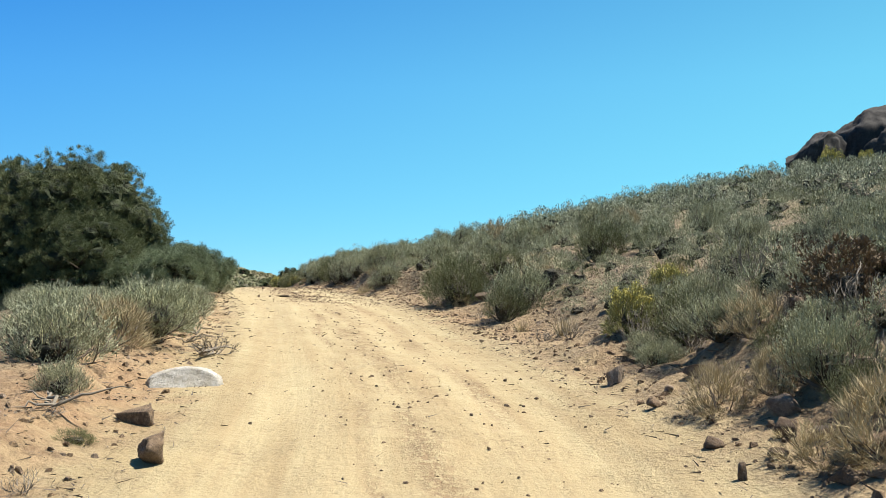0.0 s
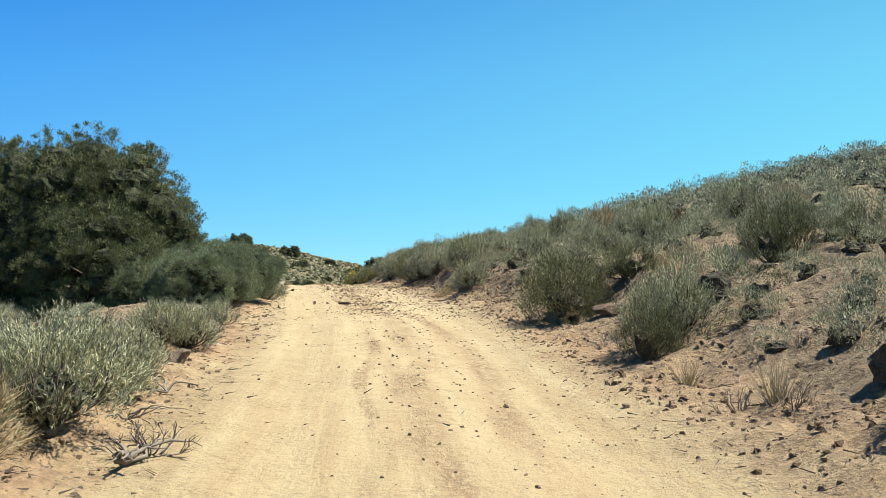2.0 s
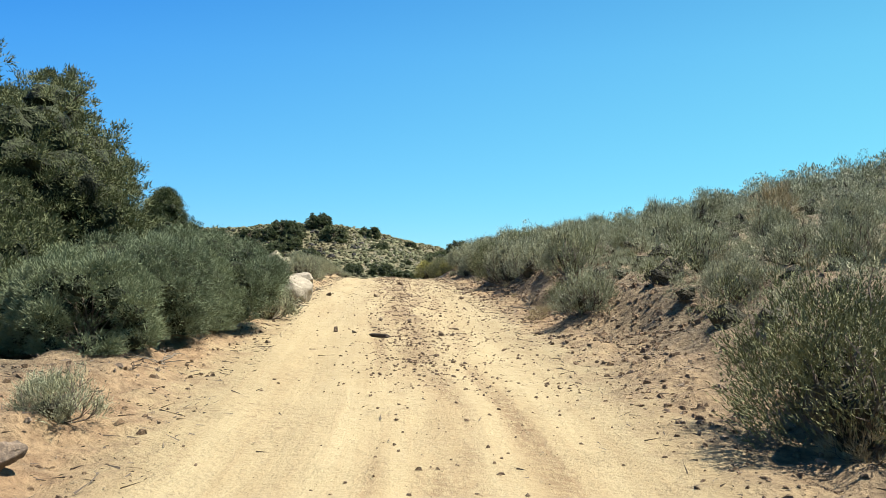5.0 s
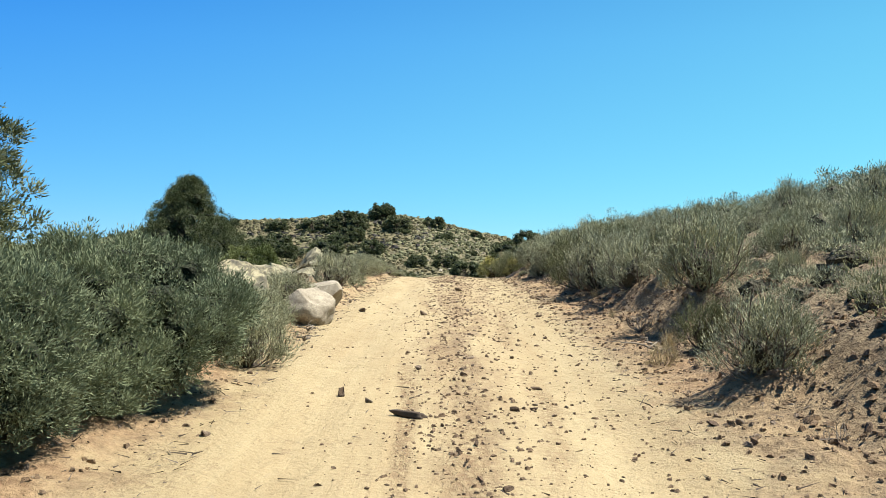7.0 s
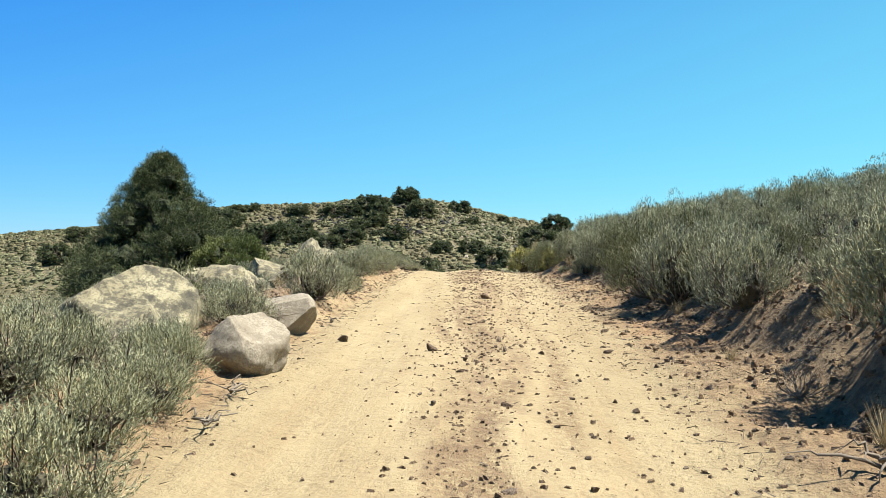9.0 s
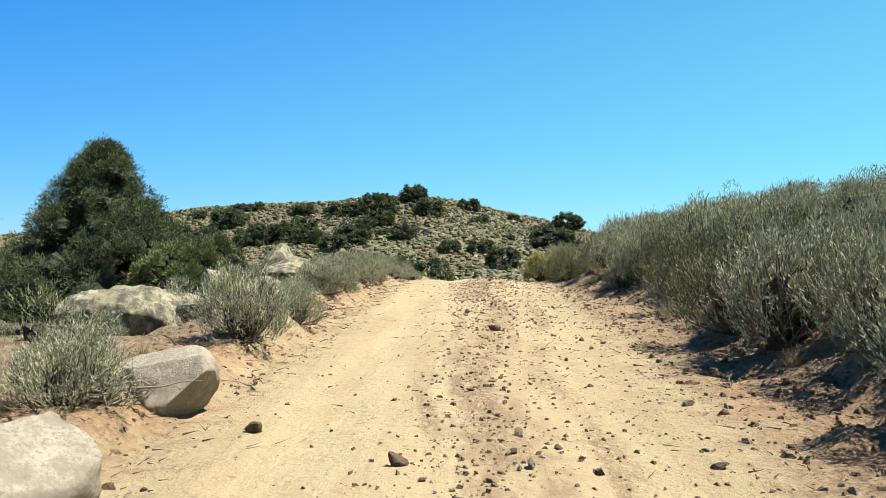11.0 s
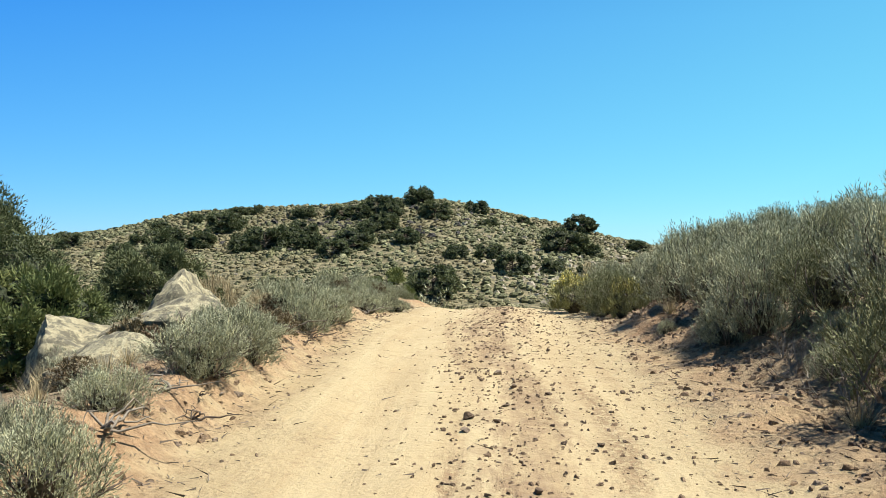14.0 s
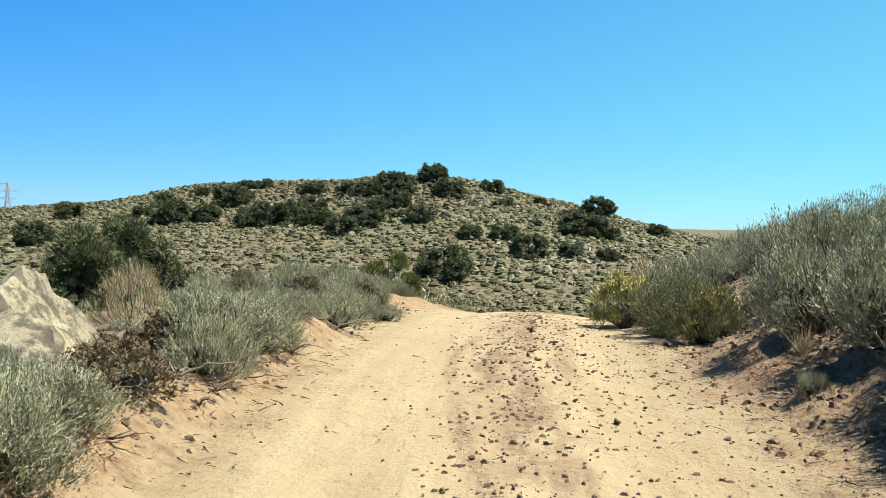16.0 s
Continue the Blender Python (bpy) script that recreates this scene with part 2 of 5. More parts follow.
    base = blend(nt, mathed(nt, "ADD", mathed(nt, "MULTIPLY", churned, 0.8), mathed(nt, "MULTIPLY", cleats, 0.16)), base, (0.19, 0.125, 0.068))
    # turned stony soil between the wheel tracks, thickening uphill
    middle = stepped(nt, mathed(nt, "ABSOLUTE", mathed(nt, "SUBTRACT", mathed(nt, "ADD", u, drift), 0.2)), 0.55, 0.2)
    stony = mathed(nt, "MULTIPLY", mathed(nt, "MULTIPLY", middle, stepped(nt, s, 18.0, 32.0)), stepped(nt, noise_of(nt, lane(0.35), 4.0, 6, 0.7), 0.44, 0.56))
    base = blend(nt, mathed(nt, "MULTIPLY", stony, stepped(nt, rubble, 0.36, 0.58, 0.35, 0.9)), base, (0.175, 0.118, 0.068))
    crumbs = mathed(nt, "MULTIPLY", stepped(nt, noise_of(nt, lane(0.8), 1.1, 4, 0.7), 0.5, 0.62), stepped(nt, noise_of(nt, where, 14.0, 5, 0.75), 0.52, 0.62, 0, 0.6))
    base = blend(nt, crumbs, base, (0.16, 0.108, 0.062))
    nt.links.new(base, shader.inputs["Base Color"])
    shader.inputs["Roughness"].default_value = 0.95
    rough = mathed(nt, "MULTIPLY", mathed(nt, "ADD", small, mathed(nt, "MULTIPLY", rubble, 1.6)), stepped(nt, lateral, 0.8, 2.6, 0.55, 1.5))
    height = mathed(nt, "SUBTRACT", mathed(nt, "ADD", rough, mathed(nt, "MULTIPLY", thin, 0.3)), mathed(nt, "MULTIPLY", churned, 0.22))
    relief(nt, shader, height, 0.9, 0.035)


def stone_look(dark, light, lichen, scale):
    def build(nt, shader):
        where = nt.nodes.new("ShaderNodeTexCoord").outputs["Object"]
        pick = mathed(nt, "MULTIPLY", mathed(nt, "ADD", nt.nodes.new("ShaderNodeObjectInfo").outputs["Random"], nt.nodes.new("ShaderNodeNewGeometry").outputs["Random Per Island"]), 0.5)
        mid, fine = noise_of(nt, where, scale, 6, 0.65), noise_of(nt, where, scale * 26, 5, 0.8)
        base = blend(nt, stepped(nt, mid, 0.35, 0.65), dark, light)
        base = blend(nt, stepped(nt, fine, 0.50, 0.62, 0, 0.75), base, tuple(c * 0.4 for c in dark))
        base = blend(nt, stepped(nt, fine, 0.42, 0.3, 0, 0.4), base, tuple(min(1, c * 1.25) for c in light))
        base = blend(nt, mathed(nt, "MULTIPLY", pick, 0.45), base, tuple(c * 0.8 for c in dark))
        spots = noise_of(nt, where, scale * 4.6, 9, 0.75)
        streaks = node(nt, "ShaderNodeMapping", Scale=(1.0, 1.0, 0.35))
        nt.links.new(where, streaks.inputs["Vector"])
        stain = noise_of(nt, streaks.outputs["Vector"], scale * 1.7, 7, 0.7)
        base = blend(nt, stepped(nt, spots, 0.48, 0.56, 0, 0.75), base, lichen)
        base = blend(nt, stepped(nt, stain, 0.53, 0.60, 0, 0.75), base, lichen)
        nt.links.new(base, shader.inputs["Base Color"])
        shader.inputs["Roughness"].default_value = 0.9
        relief(nt, shader, mathed(nt, "ADD", fine, mathed(nt, "MULTIPLY", mid, 3.0)), 0.7, 0.02)
    return build


def leaf_look(a, b, c, through=0.1):
    """Leaves of three tints that differ from sprig to sprig and from plant to plant, a little of the light passing through."""
    def build(nt, shader):
        pick = nt.nodes.new("ShaderNodeNewGeometry").outputs["Random Per Island"]
        plant = nt.nodes.new("ShaderNodeObjectInfo").outputs["Random"]
        where = nt.nodes.new("ShaderNodeNewGeometry").outputs["Position"]
        patch = noise_of(nt, where, 0.9, 2)
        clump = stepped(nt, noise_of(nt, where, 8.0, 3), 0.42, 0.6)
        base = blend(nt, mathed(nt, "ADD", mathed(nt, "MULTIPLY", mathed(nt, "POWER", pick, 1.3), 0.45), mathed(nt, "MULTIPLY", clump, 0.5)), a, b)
        base = blend(nt, stepped(nt, mathed(nt, "ADD", mathed(nt, "MULTIPLY", plant, 0.5), patch), 0.6, 1.3), base, c)
        nt.links.new(base, shader.inputs["Base Color"])
        shader.inputs["Roughness"].default_value = 0.75
        glow = nt.nodes.new("ShaderNodeBsdfTranslucent")
        nt.links.new(base, glow.inputs["Color"])
        both = nt.nodes.new("ShaderNodeMixShader")
        both.inputs[0].default_value = through
        nt.links.new(shader.outputs[0], both.inputs[1])
        nt.links.new(glow.outputs[0], both.inputs[2])
        nt.links.new(both.outputs[0], nt.nodes["Material Output"].inputs["Surface"])
    return build


def wood_look(dark, light):
    def build(nt, shader):
        where = nt.nodes.new("ShaderNodeTexCoord").outputs["Object"]
        grainy = noise_of(nt, where, 30, 6, 0.7)
        pick = nt.nodes.new("ShaderNodeNewGeometry").outputs["Random Per Island"]
        base = blend(nt, grainy, dark, light)
        base = blend(nt, mathed(nt, "MULTIPLY", pick, 0.5), base, dark)
        nt.links.new(base, shader.inputs["Base Color"])
        shader.inputs["Roughness"].default_value = 0.9
        relief(nt, shader, grainy, 0.5, 0.01)
    return build


def mound_look(a, b, brown):
    """Low bushes seen from afar: tints from bush to bush, brown patches, dark specks painted as shaded gaps."""
    def build(nt, shader):
        pick = nt.nodes.new("ShaderNodeNewGeometry").outputs["Random Per Island"]
        where = nt.nodes.new("ShaderNodeNewGeometry").outputs["Position"]
        base = blend(nt, pick, a, b)
        base = blend(nt, stepped(nt, noise_of(nt, where, 0.09, 4), 0.45, 0.62, 0, 0.75), base, brown)
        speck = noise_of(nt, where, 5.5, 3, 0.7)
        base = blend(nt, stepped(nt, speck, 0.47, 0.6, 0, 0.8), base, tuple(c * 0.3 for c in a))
        nt.links.new(base, shader.inputs["Base Color"])
        shader.inputs["Roughness"].default_value = 0.9
        relief(nt, shader, speck, 1.0, 0.12)
    return build


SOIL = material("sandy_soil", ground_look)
GRANITE = material("pale_granite", stone_look((0.26, 0.225, 0.165), (0.40, 0.355, 0.27), (0.20, 0.17, 0.125), 1.6))
WHITE_GRANITE = material("whitish_granite", stone_look((0.33, 0.31, 0.27), (0.46, 0.44, 0.40), (0.27, 0.245, 0.20), 2.0))
LICHEN_ROCK = material("lichened_granite", stone_look((0.21, 0.185, 0.115), (0.40, 0.365, 0.235), (0.05, 0.047, 0.037), 1.5))
DARK_ROCK = material("dark_varnished_rock", stone_look((0.032, 0.029, 0.027), (0.068, 0.061, 0.055), (0.024, 0.022, 0.021), 0.9))
CLOD = material("dry_clods", stone_look((0.15, 0.10, 0.06), (0.29, 0.20, 0.115), (0.10, 0.07, 0.045), 6.0))
STONE = material("brown_stone", stone_look((0.115, 0.078, 0.05), (0.205, 0.145, 0.095), (0.07, 0.05, 0.036), 7.0))
ROAD_STONE = material("reddish_brown_stone", stone_look((0.165, 0.112, 0.07), (0.285, 0.205, 0.13), (0.095, 0.066, 0.045), 9.0))
TAN_STONE = material("tan_stone", stone_look((0.21, 0.155, 0.108), (0.32, 0.25, 0.18), (0.11, 0.085, 0.065), 5.0))
# sage and dull green: dark tint deepened to suggest shade inside the foliage
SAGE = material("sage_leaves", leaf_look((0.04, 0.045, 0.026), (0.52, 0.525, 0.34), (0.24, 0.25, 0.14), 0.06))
SAGE_STALK = material("sage_flower_stalks", leaf_look((0.30, 0.30, 0.16), (0.50, 0.475, 0.27), (0.42, 0.39, 0.20)))
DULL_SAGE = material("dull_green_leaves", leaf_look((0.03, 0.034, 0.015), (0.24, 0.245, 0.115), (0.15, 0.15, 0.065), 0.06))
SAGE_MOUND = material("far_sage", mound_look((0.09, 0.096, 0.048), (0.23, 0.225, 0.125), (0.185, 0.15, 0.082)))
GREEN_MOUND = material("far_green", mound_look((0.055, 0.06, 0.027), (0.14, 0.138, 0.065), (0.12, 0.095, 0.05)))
DRY = material("dry_straw", leaf_look((0.30, 0.235, 0.13), (0.42, 0.35, 0.20), (0.26, 0.21, 0.12)))
RUSSET = material("russet_leaves", leaf_look((0.075, 0.052, 0.03), (0.16, 0.11, 0.06), (0.15, 0.13, 0.065)))
YELLOW = material("yellow_flowers", leaf_look((0.40, 0.345, 0.07), (0.52, 0.46, 0.13), (0.36, 0.32, 0.10)))
LIME = material("yellow_green_leaves", leaf_look((0.12, 0.125, 0.045), (0.29, 0.28, 0.11), (0.27, 0.25, 0.09)))
JUNIPER = material("juniper_sprays", leaf_look((0.035, 0.046, 0.019), (0.135, 0.155, 0.068), (0.125, 0.135, 0.06), 0.1))
JUNIPER_SHADE = material("juniper_inner_shade", mound_look((0.022, 0.028, 0.013), (0.036, 0.044, 0.02), (0.03, 0.036, 0.017)))
SHRUB_GREEN = material("grey_green_shrub_leaves", leaf_look((0.05, 0.066, 0.036), (0.22, 0.26, 0.15), (0.19, 0.22, 0.115), 0.15))
FRESH = material("bright_green_leaves", leaf_look((0.06, 0.08, 0.025), (0.125, 0.15, 0.052), (0.165, 0.175, 0.057), 0.25))
BRUSH_SHADE = material("twigs_and_inner_shade", mound_look((0.05, 0.047, 0.03), (0.075, 0.068, 0.045), (0.06, 0.05, 0.032)))
BARK = material("grey_bark", wood_look((0.06, 0.046, 0.034), (0.16, 0.13, 0.10)))
ROOTWOOD = material("dark_weathered_roots", wood_look((0.04, 0.03, 0.022), (0.13, 0.10, 0.075)))
DEADWOOD = material("bleached_deadwood", wood_look((0.10, 0.08, 0.06), (0.28, 0.25, 0.20)))
STEEL = material("galvanised_steel", wood_look((0.25, 0.26, 0.27), (0.36, 0.37, 0.38)))


# ---- building blocks ----
def mesh_of(name, verts, faces, mat, smooth=False):
    data = bpy.data.meshes.new(name)
    faces = np.asarray(faces, np.int32)
    n, k = faces.shape
    data.vertices.add(len(verts))
    data.vertices.foreach_set("co", np.asarray(verts, np.float32).ravel())
    data.loops.add(n * k)
    data.loops.foreach_set("vertex_index", faces.ravel())
    data.polygons.add(n)
    data.polygons.foreach_set("loop_start", np.arange(n, dtype=np.int32) * k)
    data.polygons.foreach_set("use_smooth", np.full(n, smooth))
    data.update(calc_edges=True)
    data.materials.append(mat)
    return data


def part(name, data, parent, label=""):
    ob = new(name, data)
    ob.parent = parent
    return tagged(ob, label)


def tubes(lines, sides=4):
    """Tapered tubes round a list of (points, radii)."""
    verts, faces, base = [], [], 0
    ring = np.arange(sides) * 2 * np.pi / sides
    for points, radii in lines:
        points = np.asarray(points, float)
        n = len(points)
        ahead = np.gradient(points, axis=0)
        ahead /= np.linalg.norm(ahead, axis=1, keepdims=True) + 1e-9
        helper = np.where(np.abs(ahead[:, 2:3]) < 0.9, [[0, 0, 1.0]], [[1.0, 0, 0]])
        a = np.cross(ahead, helper)
        a /= np.linalg.norm(a, axis=1, keepdims=True) + 1e-9
        b = np.cross(ahead, a)
        r = np.asarray(radii, float)[:, None, None]
        verts.append((points[:, None] + r * (a[:, None] * np.cos(ring)[None, :, None] + b[:, None] * np.sin(ring)[None, :, None])).reshape(-1, 3))
        i = np.arange(n - 1)[:, None] * sides
        j = np.arange(sides)[None]
        k = (j + 1) % sides
        faces.append(np.stack([base + i + j, base + i + k, base + i + sides + k, base + i + sides + j], -1).reshape(-1, 4))
        base += n * sides
    return np.concatenate(verts), np.concatenate(faces)


def blades(rng, roots, ways, length, width, bend=0.25):
    """Small pointed leaves, a triangle each, that start at their roots and point along their ways."""
    n = len(roots)
    ways = ways / (np.linalg.norm(ways, axis=1, keepdims=True) + 1e-9)
    side = np.cross(ways, rng.normal(size=(n, 3)))
    side /= np.linalg.norm(side, axis=1, keepdims=True) + 1e-9
    length, width = np.broadcast_to(length, n)[:, None], np.broadcast_to(width, n)[:, None]
    tips = roots + ways * length + np.cross(side, ways) * length * bend * rng.uniform(-1, 1, (n, 1))
    verts = np.stack([roots + side * width / 2, tips, roots - side * width / 2], 1).reshape(-1, 3)
    return verts, np.arange(3 * n).reshape(n, 3)


def unit(v):
    return v / (np.linalg.norm(v, axis=-1, keepdims=True) + 1e-9)


def seat_z(x, y):
    return float(ground_z(x, y))


# ---- the ground: one sheet from the road to the horizon ----
def spread(fine_lo, fine_hi, step, reach_lo, reach_hi, grow):
    core = list(np.arange(fine_lo, fine_hi, step))
    s = step
    while core[-1] < reach_hi:
        s *= grow
        core.append(core[-1] + s)
    s = step
    while core[0] > reach_lo:
        s *= grow
        core.insert(0, core[0] - s)
    return np.array(core)


def make_ground():
    aside = spread(-4.2, 4.6, 0.085, -3000, 3000, 1.06)
    along = spread(3.5, 59.0, 0.125, -2600, 3400, 1.045)
    u, y = np.meshgrid(aside, along)
    x = u / 0.967 + centre(y)
    z = ground_z(x, y)
    z = z - np.clip((np.hypot(x, y) - 500) / 100, 0, None) * 0.3
    rows, cols = u.shape
    i = np.arange(rows - 1)[:, None] * cols + np.arange(cols - 1)[None]
    faces = np.stack([i, i + 1, i + cols + 1, i + cols], -1).reshape(-1, 4)
    data = mesh_of("ground", np.stack([x, y, z], -1).reshape(-1, 3), faces, SOIL, True)
    for name, values in (("aside", u), ("along", y)):
        data.attributes.new(name, "FLOAT", "POINT").data.foreach_set("value", values.astype(np.float32).ravel())
    return tagged(new("ground", data), "pale sandy two-track road through dry reddish soil", "ground", kind="structure")


make_ground()


# ---- shrubs ----
def shrub_lines(rng, wide, high, count, thick):
    """Crooked stems that fan out from one foot; gives the tubes and their upper points with directions."""
    lines, tips, ways = [], [], []
    for k in range(count):
        turn = rng.uniform(0, 2 * np.pi)
        lean = rng.uniform(0.1, 1.0) ** 0.7
        end = np.array([np.cos(turn) * wide * 0.36 * lean, np.sin(turn) * wide * 0.36 * lean, high * (0.7 - 0.42 * lean ** 2) * rng.uniform(0.75, 1.1)])
        steps = np.linspace(0, 1, 5)[:, None]
        bow = np.array([np.cos(turn), np.sin(turn), -0.5]) * wide * 0.10 * lean
        pts = end * steps + bow * np.sin(np.pi * steps) + rng.normal(0, 0.02, (5, 3)) * steps
        lines.append((pts, thick * np.array([1.0, 0.8, 0.6, 0.4, 0.2]) * rng.uniform(0.6, 1.2)))
        for j in (2, 3, 4):
            for _ in range(2 if count > 12 else 1):
                way = unit(pts[j] - pts[j - 1]) + rng.normal(0, 0.45, 3) + [0, 0, 0.35]
                tip = pts[j] + unit(way) * high * rng.uniform(0.12, 0.24)
                lines.append((np.array([pts[j], (pts[j] + tip) / 2 + rng.normal(0, 0.01, 3), tip]), thick * np.array([0.35, 0.25, 0.12])))
                tips.append(tip)
                ways.append(unit(tip - pts[j]))
    return lines, np.array(tips), np.array(ways)


def shrub_leaves(rng, wide, high, clumps, each, length, width, upright, bare=0.0):
    """Leafy clumps heaped into an uneven dome that reaches down to the ground; the leaves fan out from the shrub's foot."""
    turn, level = rng.uniform(0, 2 * np.pi, clumps), bare + (1 - bare) * rng.uniform(0.0, 1, clumps) ** 1.15
    girth = np.sqrt(1 - (level * 0.94) ** 2) * (1 + 0.2 * np.sin(3 * turn + rng.uniform(0, 6)) + rng.uniform(-0.2, 0.14, clumps))
    deep = rng.uniform(0.4, 1, clumps) ** 0.6
    hearts = np.stack([np.cos(turn) * girth * deep * wide * 0.42, np.sin(turn) * girth * deep * wide * 0.42, high * (0.05 + 0.74 * level * rng.uniform(0.82, 1.12, clumps))], -1)
    which = np.repeat(np.arange(clumps), each)
    n = clumps * each
    away = unit(rng.normal(size=(n, 3)) + [0, 0, 0.4]) * rng.uniform(0.2, 1, (n, 1))
    bulk = rng.uniform(0.6, 1.25, clumps)[which, None] * wide * 0.066
    roots = hearts[which] + away * bulk
    roots[:, 2] = np.maximum(roots[:, 2], 0.01)
    fan = unit(roots + [0, 0, high * 0.25])
    way = fan * (0.4 + upright) + away * 0.6 + np.array([0, 0, upright * 0.4 + 2.2 * bare]) + rng.normal(0, 0.38, (n, 3))
    return blades(rng, roots, way, length * rng.uniform(0.55, 1.35, n), width * rng.uniform(0.7, 1.3, n), 0.15), hearts


def leafy_twigs(rng, wide, high, clumps, twigs, leaves, length, width, upright, reach):
    """Leafy twigs that stand in clumps over an uneven dome, each twig set with small leaves; gives the blades and the clumps' middles."""
    turn, level = rng.uniform(0, 2 * np.pi, clumps), rng.uniform(0.0, 1, clumps)
    swell = 1 + 0.16 * np.sin(3 * turn + rng.uniform(0, 6)) + 0.1 * np.sin(5 * turn + 4 * level + rng.uniform(0, 6)) + rng.uniform(-0.16, 0.12, clumps)
    girth = np.sqrt(1 - (level * 0.95) ** 2) * swell * (0.78 + 0.22 * ramp(level, 0.0, 0.3))
    deep = rng.uniform(0.55, 1, clumps) ** 0.5
    hearts = np.stack([np.cos(turn) * girth * deep * wide * 0.385, np.sin(turn) * girth * deep * wide * 0.385, high * (0.05 + 0.62 * level * rng.uniform(0.84, 1.12, clumps))], -1)
    axis = unit(unit(hearts + [0, 0, high * 0.15]) + np.array([0, 0, upright]) + rng.normal(0, 0.15, (clumps, 3)))
    which = np.repeat(np.arange(clumps), twigs)
    n = clumps * twigs
    start = hearts[which] + rng.normal(0, 0.038 * wide, (n, 3))
    way = unit(axis[which] + rng.normal(0, 0.3, (n, 3)))
    long = reach * rng.uniform(0.6, 1.3, n)
    owner = np.repeat(np.arange(n), leaves)
    m = n * leaves
    at = rng.uniform(0.0, 1, m)
    roots = start[owner] + way[owner] * (long[owner] * at)[:, None]
    roots[:, 2] = np.maximum(roots[:, 2], 0.01)
    out = way[owner] * 1.5 + rng.normal(0, 0.42, (m, 3))
    return blades(rng, roots, out, length * rng.uniform(0.6, 1.3, m) * (1.15 - 0.5 * at), width * rng.uniform(0.7, 1.3, m), 0.15), hearts


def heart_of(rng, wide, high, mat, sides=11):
    """A ragged closed dome inside a shrub, its dark colour standing for twigs and inner shade."""
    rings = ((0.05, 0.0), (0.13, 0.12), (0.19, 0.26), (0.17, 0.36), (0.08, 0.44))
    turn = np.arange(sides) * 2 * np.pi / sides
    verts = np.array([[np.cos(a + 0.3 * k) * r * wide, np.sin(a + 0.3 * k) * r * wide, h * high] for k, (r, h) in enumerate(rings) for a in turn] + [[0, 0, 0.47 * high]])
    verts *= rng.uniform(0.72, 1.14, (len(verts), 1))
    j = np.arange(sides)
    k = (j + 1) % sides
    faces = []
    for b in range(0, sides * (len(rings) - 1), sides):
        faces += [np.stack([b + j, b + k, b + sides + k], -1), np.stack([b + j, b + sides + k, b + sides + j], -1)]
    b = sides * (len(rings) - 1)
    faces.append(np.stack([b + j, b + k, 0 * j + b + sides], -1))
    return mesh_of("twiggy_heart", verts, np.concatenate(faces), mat)


